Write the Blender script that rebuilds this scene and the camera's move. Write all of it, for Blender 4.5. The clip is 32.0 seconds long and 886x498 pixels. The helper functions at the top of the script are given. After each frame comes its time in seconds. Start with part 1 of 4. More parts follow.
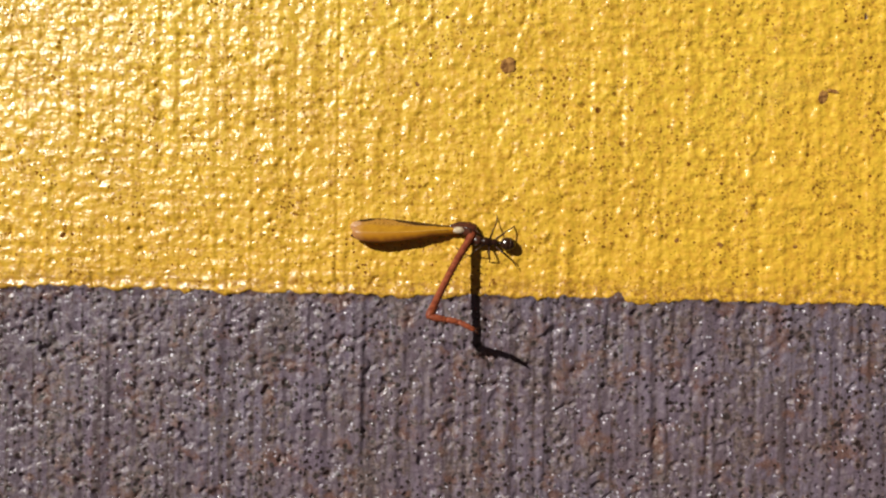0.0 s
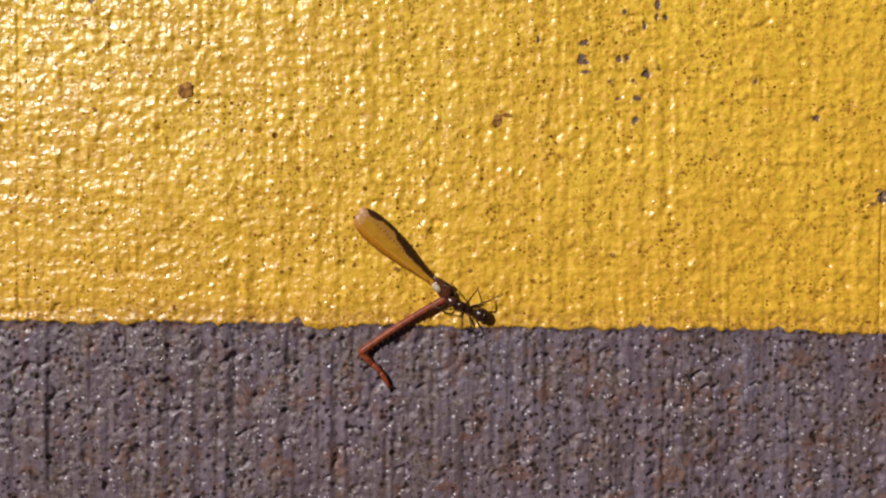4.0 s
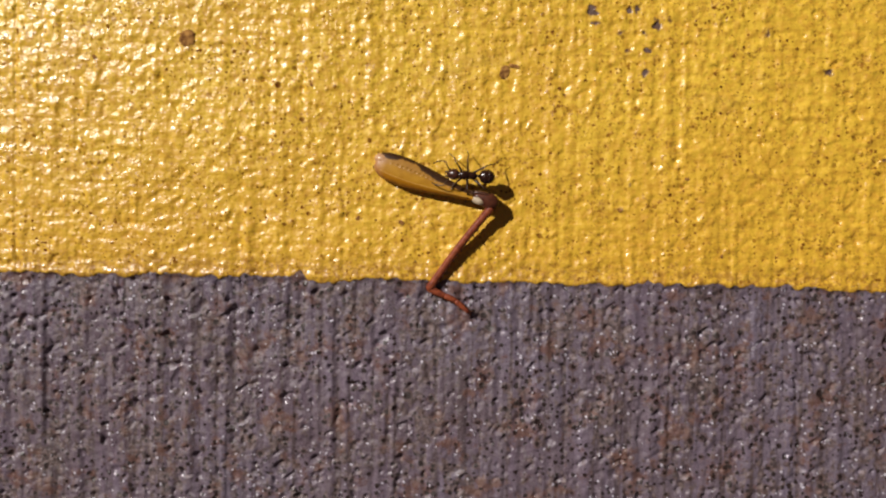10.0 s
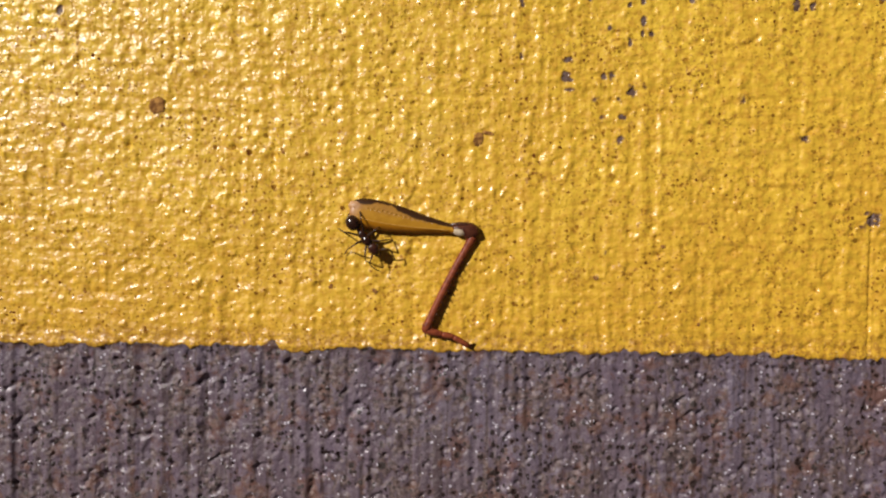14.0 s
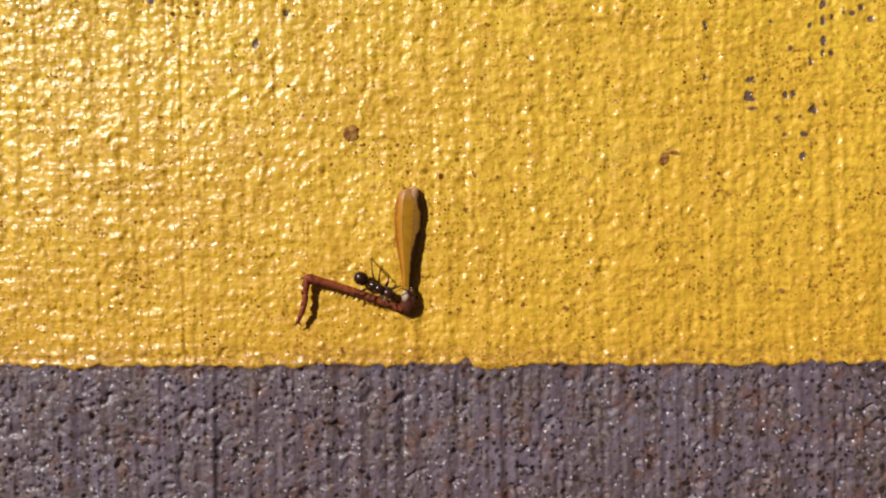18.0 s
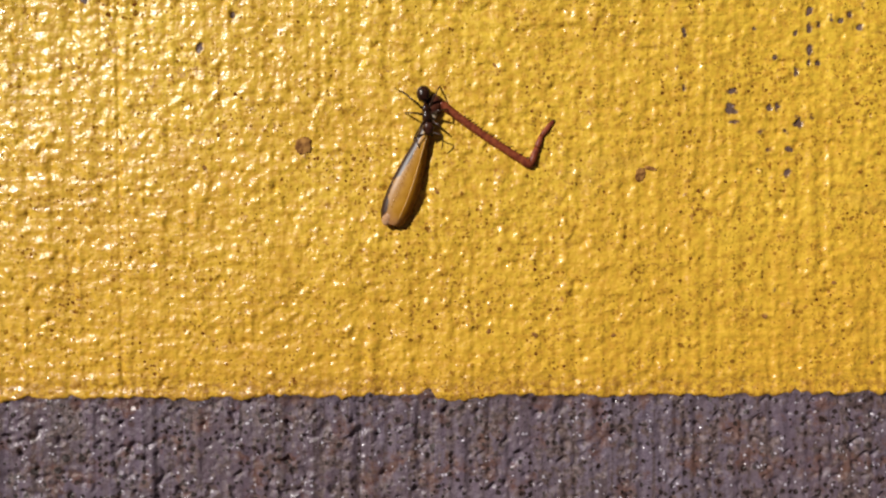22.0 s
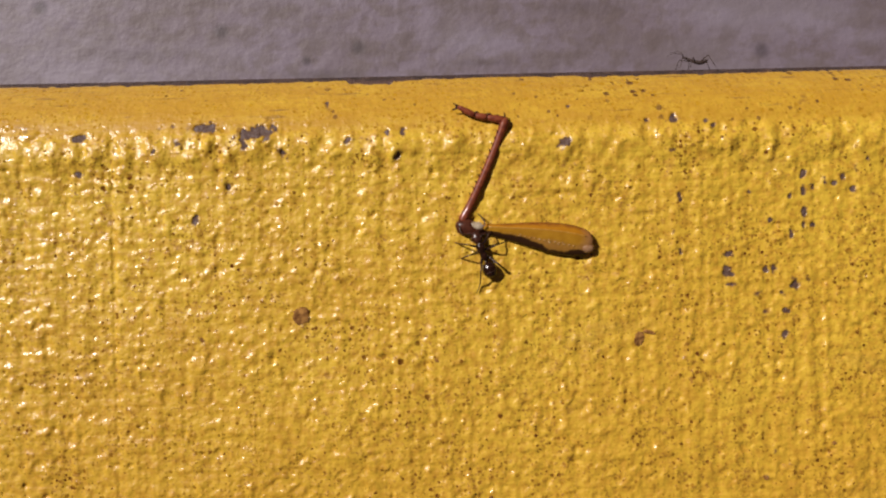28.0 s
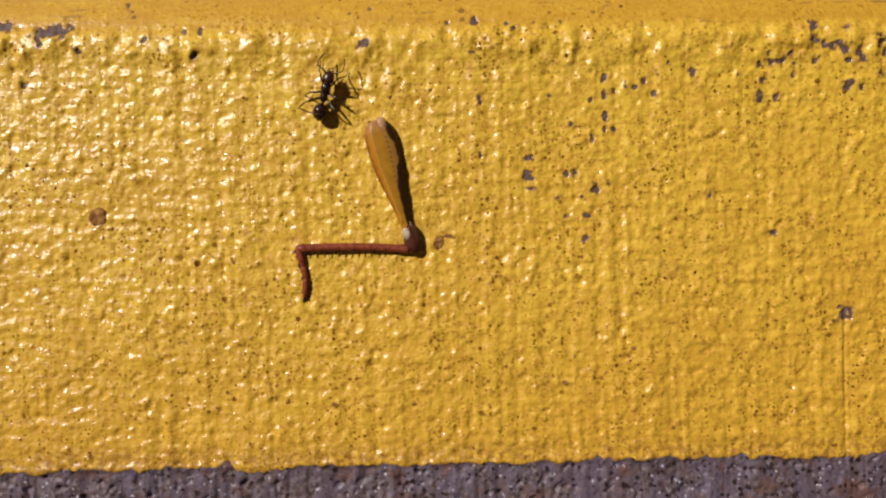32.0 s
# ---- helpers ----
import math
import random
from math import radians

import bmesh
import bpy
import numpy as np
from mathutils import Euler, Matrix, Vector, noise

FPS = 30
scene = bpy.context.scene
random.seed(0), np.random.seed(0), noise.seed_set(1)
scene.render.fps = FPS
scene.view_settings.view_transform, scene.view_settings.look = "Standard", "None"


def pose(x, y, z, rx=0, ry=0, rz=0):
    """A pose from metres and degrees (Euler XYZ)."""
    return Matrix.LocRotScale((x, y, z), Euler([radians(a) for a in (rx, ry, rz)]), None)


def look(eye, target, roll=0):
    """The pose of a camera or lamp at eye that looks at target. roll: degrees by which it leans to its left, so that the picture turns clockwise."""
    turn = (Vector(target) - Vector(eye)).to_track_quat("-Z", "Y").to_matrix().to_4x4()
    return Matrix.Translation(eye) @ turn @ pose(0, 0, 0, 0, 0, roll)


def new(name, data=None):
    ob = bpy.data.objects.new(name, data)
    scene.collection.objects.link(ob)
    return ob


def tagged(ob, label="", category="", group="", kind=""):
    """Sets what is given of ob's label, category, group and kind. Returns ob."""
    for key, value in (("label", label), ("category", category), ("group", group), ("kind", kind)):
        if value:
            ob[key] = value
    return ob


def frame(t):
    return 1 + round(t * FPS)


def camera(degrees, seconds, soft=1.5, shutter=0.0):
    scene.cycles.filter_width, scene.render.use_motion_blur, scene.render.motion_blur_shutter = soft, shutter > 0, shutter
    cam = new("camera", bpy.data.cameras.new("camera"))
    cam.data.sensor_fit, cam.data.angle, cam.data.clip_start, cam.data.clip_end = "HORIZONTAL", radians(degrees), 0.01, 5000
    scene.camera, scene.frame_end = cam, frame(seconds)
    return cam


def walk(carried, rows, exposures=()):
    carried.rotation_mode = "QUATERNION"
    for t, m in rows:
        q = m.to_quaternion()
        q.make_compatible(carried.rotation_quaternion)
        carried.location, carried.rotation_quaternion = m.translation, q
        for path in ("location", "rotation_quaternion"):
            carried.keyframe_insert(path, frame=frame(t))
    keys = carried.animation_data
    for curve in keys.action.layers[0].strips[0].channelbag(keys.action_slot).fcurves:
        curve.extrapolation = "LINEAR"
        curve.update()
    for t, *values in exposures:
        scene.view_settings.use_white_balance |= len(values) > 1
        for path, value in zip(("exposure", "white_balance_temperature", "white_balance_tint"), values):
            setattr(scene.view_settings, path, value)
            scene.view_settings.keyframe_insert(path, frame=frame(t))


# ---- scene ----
cam = camera(58.0, 32.0, soft=2.2)
walk(cam, [
    (0.0, pose(-0.00266, -0.01762, 0.07739, -0.095, 2.490, 1.026)),
    (0.5, pose(0.00057, -0.01743, 0.07735, 0.054, 2.557, 0.648)),
    (0.8, pose(0.00749, -0.01843, 0.07834, 0.119, 2.592, 0.192)),
    (1.0, pose(0.00986, -0.01797, 0.07900, 0.163, 2.615, -0.112)),
    (1.2, pose(0.01207, -0.01860, 0.07812, 0.164, 2.607, 0.142)),
    (1.4, pose(0.01720, -0.01901, 0.07725, 0.165, 2.599, 0.397)),
    (1.5, pose(0.01986, -0.01955, 0.07681, 0.165, 2.595, 0.524)),
    (1.6, pose(0.02102, -0.01887, 0.07673, 0.105, 2.570, 0.447)),
    (2.0, pose(0.02235, -0.01505, 0.07642, -0.136, 2.469, 0.138)),
    (2.2, pose(0.02551, -0.01286, 0.07620, -0.318, 2.391, -0.124)),
    (2.5, pose(0.02643, -0.00849, 0.07586, -0.591, 2.274, -0.518)),
    (3.0, pose(0.02905, -0.00811, 0.07504, -0.961, 2.114, -0.205)),
    (3.5, pose(0.02827, -0.01067, 0.07551, -1.202, 2.023, 0.032)),
    (4.0, pose(0.02742, -0.01317, 0.07617, -1.322, 1.986, 0.558)),
    (4.5, pose(0.02788, -0.01683, 0.07553, -1.398, 1.964, 0.956)),
    (6.5, pose(0.02678, -0.01941, 0.07570, -2.350, 1.871, 2.009)),
    (7.0, pose(0.02749, -0.01769, 0.07598, -2.380, 1.802, 1.509)),
    (7.5, pose(0.02741, -0.01677, 0.07615, -2.396, 1.734, 1.317)),
    (8.0, pose(0.02695, -0.01698, 0.07514, -2.403, 1.681, 1.402)),
    (8.5, pose(0.02748, -0.01487, 0.07437, -2.390, 1.642, 1.196)),
    (9.0, pose(0.02732, -0.01547, 0.07517, -2.324, 1.650, 1.192)),
    (9.5, pose(0.02736, -0.01595, 0.07536, -2.235, 1.677, 1.194)),
    (10.0, pose(0.02655, -0.01645, 0.07514, -2.167, 1.693, 1.109)),
    (10.5, pose(0.02733, -0.01565, 0.07489, -2.138, 1.675, 0.914)),
    (11.0, pose(0.02850, -0.01162, 0.07500, -2.141, 1.620, 0.626)),
    (11.5, pose(0.02877, -0.01076, 0.07454, -2.145, 1.565, 0.852)),
    (12.0, pose(0.02796, -0.01082, 0.07464, -2.143, 1.504, 0.724)),
    (12.5, pose(0.02830, -0.01140, 0.07458, -2.086, 1.465, 0.678)),
    (13.0, pose(0.02821, -0.01089, 0.07412, -1.978, 1.445, 0.679)),
    (13.5, pose(0.02847, -0.01025, 0.07403, -1.862, 1.431, 0.824)),
    (15.5, pose(0.02751, -0.01188, 0.07320, -1.946, 1.248, 0.877)),
    (16.0, pose(0.02464, -0.01200, 0.07256, -1.840, 1.325, 1.001)),
    (16.5, pose(0.02400, -0.01232, 0.07253, -1.736, 1.447, 0.836)),
    (17.0, pose(0.02540, -0.00995, 0.07429, -1.607, 1.599, 0.315)),
    (17.2, pose(0.02547, -0.00897, 0.07500, -1.526, 1.650, 0.176)),
    (17.5, pose(0.02075, -0.00910, 0.07606, -1.404, 1.726, -0.032)),
    (17.7, pose(0.01751, -0.00886, 0.07633, -1.320, 1.721, -0.208)),
    (18.0, pose(0.01102, -0.00960, 0.07674, -1.193, 1.713, -0.473)),
    (18.2, pose(0.00781, -0.01102, 0.07628, -1.146, 1.643, -0.349)),
    (18.5, pose(0.00572, -0.00987, 0.07559, -1.075, 1.537, -0.164)),
    (18.7, pose(0.00535, -0.01047, 0.07515, -1.081, 1.431, -0.012)),
    (19.0, pose(0.00640, -0.01190, 0.07449, -1.089, 1.271, 0.215)),
    (19.5, pose(0.00947, -0.01129, 0.07433, -1.150, 1.023, -0.026)),
    (20.0, pose(0.01195, -0.01182, 0.07401, -1.194, 0.841, -0.108)),
    (20.5, pose(0.01102, -0.01281, 0.07309, -1.251, 0.691, 0.106)),
    (21.0, pose(0.01211, -0.01237, 0.07266, -1.345, 0.527, -0.083)),
    (21.5, pose(0.01358, -0.00902, 0.07222, -1.436, 0.354, -0.544)),
    (22.0, pose(0.01256, -0.00740, 0.07107, -1.471, 0.216, -0.338)),
    (22.5, pose(0.01062, -0.00497, 0.07095, -1.414, 0.118, -0.354)),
    (23.0, pose(0.01061, -0.00129, 0.07104, -1.245, 0.071, -0.421)),
    (23.5, pose(0.00776, 0.00117, 0.07075, -0.980, 0.045, -0.636)),
    (24.0, pose(0.00925, 0.00271, 0.07130, -0.659, 0.004, -0.914)),
    (24.5, pose(0.00987, 0.00549, 0.07159, -0.348, -0.059, -1.131)),
    (24.7, pose(0.01017, 0.00905, 0.07183, -0.256, -0.083, -1.508)),
    (25.0, pose(0.00909, 0.01234, 0.07218, -0.117, -0.120, -2.074)),
    (25.5, pose(0.00780, 0.01566, 0.07323, -0.005, -0.152, -2.436)),
    (27.5, pose(0.00858, 0.01199, 0.07237, -0.494, -0.464, -1.769)),
    (28.0, pose(0.01193, 0.00617, 0.07067, -0.442, -0.550, -1.351)),
    (28.5, pose(0.01283, 0.00476, 0.07077, -0.320, -0.683, -1.548)),
    (29.0, pose(0.01168, 0.00313, 0.07101, -0.091, -0.883, -1.393)),
    (29.2, pose(0.01220, 0.00178, 0.07053, 0.043, -0.975, -1.169)),
    (29.5, pose(0.01600, -0.00076, 0.06980, 0.244, -1.112, -0.832)),
    (29.7, pose(0.01961, -0.00022, 0.06922, 0.360, -1.171, -0.720)),
    (30.0, pose(0.02355, -0.00041, 0.06834, 0.535, -1.259, -0.553)),
    (30.2, pose(0.02499, -0.00177, 0.06850, 0.543, -1.255, -0.447)),
    (30.5, pose(0.02520, -0.00333, 0.06875, 0.554, -1.250, -0.288)),
    (30.7, pose(0.02748, -0.00341, 0.06966, 0.443, -1.198, -0.448)),
    (31.0, pose(0.02892, -0.00352, 0.07103, 0.276, -1.120, -0.689)),
    (31.5, pose(0.03063, -0.00372, 0.07112, -0.135, -0.978, -0.933)),
    (32.0, pose(0.02911, -0.00271, 0.07059, -0.497, -0.879, -0.964)),
], exposures=[(0.0, 0.17, 6500, 5), (1.0, 0.17, 6500, 4), (2.0, 0.15, 6500, 4), (3.0, -0.04, 6500, 8), (4.0, -0.04, 6500, 9), (13.0, -0.06, 6500, 10), (16.0, -0.04, 6500, 10), (17.0, 0.0, 6500, 9), (18.0, 0.03, 6500, 9), (19.5, -0.02, 6500, 10), (22.0, -0.02, 6500, 10), (23.0, -0.05, 6500, 10), (24.0, -0.16, 6500, 11), (25.0, -0.26, 6500, 14), (28.0, -0.24, 6500, 15), (32.0, -0.2, 6500, 14)])

# ---- light ----
world = bpy.data.worlds.new("sky")
scene.world = world
world.use_nodes = True
sky = world.node_tree.nodes.new("ShaderNodeTexSky")
sky.sky_type, sky.sun_disc = "NISHITA", False
sky.sun_elevation, sky.sun_rotation = radians(42), radians(308)
back = world.node_tree.nodes["Background"]
back.inputs["Strength"].default_value = 0.017
haze = world.node_tree.nodes.new("ShaderNodeMix")
haze.data_type = "RGBA"
haze.inputs[0].default_value = 0.7
haze.inputs[7].default_value = (3.8, 2.4, 1.9, 1)  # warm hazy air takes most of the blue away
world.node_tree.links.new(sky.outputs["Color"], haze.inputs[6])
world.node_tree.links.new(haze.outputs[2], back.inputs["Color"])
sun_data = bpy.data.lights.new("sun", "SUN")
sun_data.energy, sun_data.angle, sun_data.color = 4.9, radians(0.55), (1.0, 0.955, 0.90)
sun = new("sun", sun_data)
sun.matrix_world = look((-0.587, 0.453, 0.669), (0, 0, 0))

MM = 0.001


# ---- materials ----
class Mat:
    """A principled material with short calls for its nodes."""

    def __init__(self, name, color=(0.5, 0.5, 0.5), rough=0.5, **inputs):
        self.m = bpy.data.materials.new(name)
        self.m.use_nodes = True
        self.t = self.m.node_tree
        self.p = self.t.nodes["Principled BSDF"]
        self.p.inputs["Base Color"].default_value = (*color, 1)
        self.p.inputs["Roughness"].default_value = rough
        for key, value in inputs.items():
            self.p.inputs[key.replace("_", " ")].default_value = value
        self.co = self.node("ShaderNodeTexCoord").outputs["Object"]

    def node(self, kind, **inputs):
        n = self.t.nodes.new(kind)
        for key, value in inputs.items():
            self.put(n.inputs[key.replace("_", " ")], value)
        return n

    def put(self, socket, value):
        if isinstance(value, bpy.types.NodeSocket):
            self.t.links.new(value, socket)
        else:
            socket.default_value = value

    def stretched(self, x, y, z):
        n = self.node("ShaderNodeMapping", Vector=self.co)
        n.inputs["Scale"].default_value = (x, y, z)
        return n.outputs["Vector"]

    def noise(self, size, detail=4.0, rough=0.55, co=None):
        """Noise whose lumps are about size millimetres."""
        n = self.node("ShaderNodeTexNoise", Scale=1.0 / (size * MM), Detail=detail, Roughness=rough)
        self.put(n.inputs["Vector"], co or self.co)
        return n.outputs["Fac"]

    def cells(self, size, co=None):
        n = self.node("ShaderNodeTexVoronoi", Scale=1.0 / (size * MM))
        self.put(n.inputs["Vector"], co or self.co)
        return n.outputs["Distance"], n.outputs["Color"]

    def ramp(self, fac, *stops):
        n = self.node("ShaderNodeValToRGB", Fac=fac)
        e = n.color_ramp.elements
        while len(e) < len(stops):
            e.new(0.5)
        for item, (at, color) in zip(e, stops):
            item.position = at
            item.color = (*color, 1) if isinstance(color, tuple) else (color, color, color, 1)
        return n.outputs["Color"]

    def calc(self, op, a, b=0.0):
        n = self.node("ShaderNodeMath")
        n.operation = op
        self.put(n.inputs[0], a), self.put(n.inputs[1], b)
        return n.outputs[0]

    def mix(self, fac, a, b):
        n = self.node("ShaderNodeMix")
        n.data_type = "RGBA"
        self.put(n.inputs[0], fac)
        for i, v in ((6, a), (7, b)):
            self.put(n.inputs[i], (*v, 1) if isinstance(v, tuple) else v)
        return n.outputs[2]

    def base(self, color):
        self.put(self.p.inputs["Base Color"], color)

    def rough(self, fac):
        self.put(self.p.inputs["Roughness"], fac)

    def bump(self, height, depth, strength=1.0):
        """depth in millimetres; calls stack."""
        n = self.node("ShaderNodeBump", Height=height, Strength=strength, Distance=depth * MM)
        links = self.p.inputs["Normal"].links
        if links:
            self.put(n.inputs["Normal"], links[0].from_socket)
        self.put(self.p.inputs["Normal"], n.outputs["Normal"])


def warped(m, size, reach):
    """Coordinates shaken by noise, so that dots get uneven outlines."""
    n = m.node("ShaderNodeVectorMath")
    n.operation = "MULTIPLY_ADD"
    m.put(n.inputs[0], m.node("ShaderNodeTexNoise", Vector=m.co, Scale=1.0 / (size * MM), Detail=3.0).outputs["Color"])
    n.inputs[1].default_value = (reach * MM, reach * MM, 0.0)
    m.put(n.inputs[2], m.co)
    return n.outputs[0]


def dots(m, where, cell, keep, lo, hi, patch):
    """Scattered dots, thick in places and thin in others."""
    dist, tone = m.cells(cell, where)
    sep = m.node("ShaderNodeSeparateColor", Color=tone)
    size = m.calc("MULTIPLY", m.ramp(m.noise(patch, 3), (0.36, lo), (0.66, hi)), m.calc("ADD", 0.5, sep.outputs[1]))
    return m.calc("MULTIPLY", m.calc("LESS_THAN", dist, size), m.calc("GREATER_THAN", sep.outputs[0], keep))


def paint_material():
    m = Mat("yellow_road_paint", (0.8, 0.45, 0.02), 0.52, Coat_Weight=0.85)
    col = m.ramp(m.noise(14, 3), (0.3, (0.70, 0.424, 0.035)), (0.55, (0.765, 0.492, 0.041)), (0.75, (0.815, 0.548, 0.049)))
    tread = m.node("ShaderNodeMapRange", Value=m.calc("ADD", m.node("ShaderNodeSeparateXYZ", Vector=m.co).outputs[1], m.calc("MULTIPLY", m.calc("SUBTRACT", m.noise(9, 3), 0.5), 0.016)))
    tread.inputs["From Min"].default_value, tread.inputs["From Max"].default_value = 0.012, -0.020
    col = m.mix(m.calc("MULTIPLY", tread.outputs[0], 0.5), col, (0.62, 0.322, 0.024))
    fine = m.noise(0.7, 5, 0.65)
    col = m.mix(m.ramp(fine, (0.38, 0.6), (0.56, 0.0)), col, (0.54, 0.255, 0.022))
    where = warped(m, 0.2, 0.34)
    tiny = dots(m, where, 0.40, 0.50, 0.13, 0.35, 4)
    wide = dots(m, where, 0.8, 0.66, 0.09, 0.26, 7)
    holes = m.calc("MAXIMUM", tiny, wide)
    tone = m.calc("MULTIPLY", holes, m.ramp(m.noise(0.9, 2), (0.38, 0.45), (0.58, 1.0)))
    tone = m.calc("MULTIPLY", tone, m.ramp(m.noise(6, 4, 0.6), (0.36, 0.35), (0.58, 1.0)))
    col = m.mix(tone, col, (0.12, 0.036, 0.009))
    m.put(m.p.inputs["Specular IOR Level"], m.calc("MULTIPLY", 0.34, m.calc("SUBTRACT", 1.0, holes)))
    # brown mottle: dirt dots, plus the pits' small shading put into the colour
    dirt_pit_shade = m.ramp(m.noise(0.30, 4, 0.6), (0.55, 0.0), (0.63, 0.8))
    dirt_pit_shade = m.calc("MULTIPLY", dirt_pit_shade, m.ramp(m.noise(4, 4, 0.6), (0.38, 0.15), (0.6, 1.0)))
    col = m.mix(dirt_pit_shade, col, (0.30, 0.125, 0.018))
    smear = m.ramp(m.noise(2.0, 6, 0.72), (0.60, 0.0), (0.71, 0.6))
    col = m.mix(smear, col, (0.34, 0.16, 0.03))
    grey = m.ramp(m.noise(9, 5, 0.7, m.stretched(0.5, 1, 1)), (0.60, 0.0), (0.75, 0.3))
    col = m.mix(grey, col, (0.42, 0.25, 0.06))
    # dirt that has crept in round the flaked places
    wear = m.node("ShaderNodeAttribute")
    wear.attribute_name = "wear"
    halo = m.calc("MULTIPLY", wear.outputs["Fac"], m.ramp(m.noise(0.35, 4, 0.65), (0.36, 0.5), (0.50, 1.0)))
    col = m.mix(halo, col, (0.115, 0.050, 0.030))
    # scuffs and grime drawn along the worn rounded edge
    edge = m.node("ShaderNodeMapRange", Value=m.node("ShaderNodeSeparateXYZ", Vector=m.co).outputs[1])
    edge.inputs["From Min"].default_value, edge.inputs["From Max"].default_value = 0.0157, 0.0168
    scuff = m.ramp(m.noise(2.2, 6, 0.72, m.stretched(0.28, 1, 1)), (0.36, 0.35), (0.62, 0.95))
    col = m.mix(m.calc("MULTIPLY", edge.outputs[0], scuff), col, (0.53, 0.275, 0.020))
    speck = m.calc("MULTIPLY", dots(m, where, 0.9, 0.58, 0.12, 0.28, 13), m.ramp(m.noise(7, 3), (0.38, 0.2), (0.6, 0.9)))
    col = m.mix(m.calc("MULTIPLY", edge.outputs[0], speck), col, (0.12, 0.045, 0.014))
    line = m.ramp(m.noise(0.5, 4, 0.6, m.stretched(0.08, 1, 1)), (0.64, 0.0), (0.70, 0.7))
    col = m.mix(m.calc("MULTIPLY", edge.outputs[0], line), col, (0.20, 0.10, 0.03))
    brink = m.node("ShaderNodeMapRange", Value=m.node("ShaderNodeSeparateXYZ", Vector=m.co).outputs[1])
    brink.inputs["From Min"].default_value, brink.inputs["From Max"].default_value = 0.0214, 0.0217
    flake = m.ramp(m.noise(1.4, 4, 0.6, m.stretched(0.35, 1, 1)), (0.49, 0.0), (0.53, 0.9))
    col = m.mix(m.calc("MULTIPLY", brink.outputs[0], flake), col, (0.80, 0.66, 0.36))
    # dust and cement bits caught along the ragged lower edge
    fringe = m.node("ShaderNodeMapRange", Value=m.node("ShaderNodeSeparateXYZ", Vector=m.co).outputs[1])
    fringe.inputs["From Min"].default_value, fringe.inputs["From Max"].default_value = -0.0200, -0.0213
    grit = m.ramp(m.noise(0.5, 5, 0.7), (0.46, 0.05), (0.56, 0.7))
    col = m.mix(m.calc("MULTIPLY", fringe.outputs[0], grit), col, (0.31, 0.140, 0.020))
    pale = m.ramp(m.noise(0.4, 3, 0.6, m.stretched(1.0, 1.3, 2.0)), (0.64, 0.0), (0.70, 0.5))
    col = m.mix(m.calc("MULTIPLY", fringe.outputs[0], pale), col, (0.70, 0.52, 0.22))
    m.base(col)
    m.put(m.p.inputs["Coat Roughness"], m.ramp(m.noise(1.1, 4), (0.3, 0.12), (0.7, 0.34)))
    m.put(m.p.inputs["Coat Weight"], m.calc("MULTIPLY", 0.62, m.calc("SUBTRACT", 1.0, holes)))
    m.bump(m.ramp(m.noise(0.6, 1.5, 0.5), (0.54, 0.0), (0.78, 1.0)), 0.05, 0.8)
    # the rounded edge is rubbed smooth
    rubbed = m.calc("SUBTRACT", 1.0, m.calc("MULTIPLY", edge.outputs[0], 0.75))
    m.bump(m.calc("MULTIPLY", rubbed, m.noise(0.55, 3, 0.55)), 0.056, 0.8)
    m.bump(m.calc("MULTIPLY", rubbed, m.noise(0.26, 2, 0.5)), 0.048, 0.8)
    m.bump(m.noise(0.62, 2, 0.5, m.stretched(1, 0.10, 1)), 0.075, 0.8)
    m.bump(m.noise(0.50, 2, 0.5, m.stretched(0.18, 1, 1)), 0.08, 0.8)
    m.bump(m.calc("SUBTRACT", 1.0, holes), 0.05, 0.6)
    m.put(m.p.inputs["Coat Normal"], m.p.inputs["Normal"].links[0].from_socket)
    return m.m


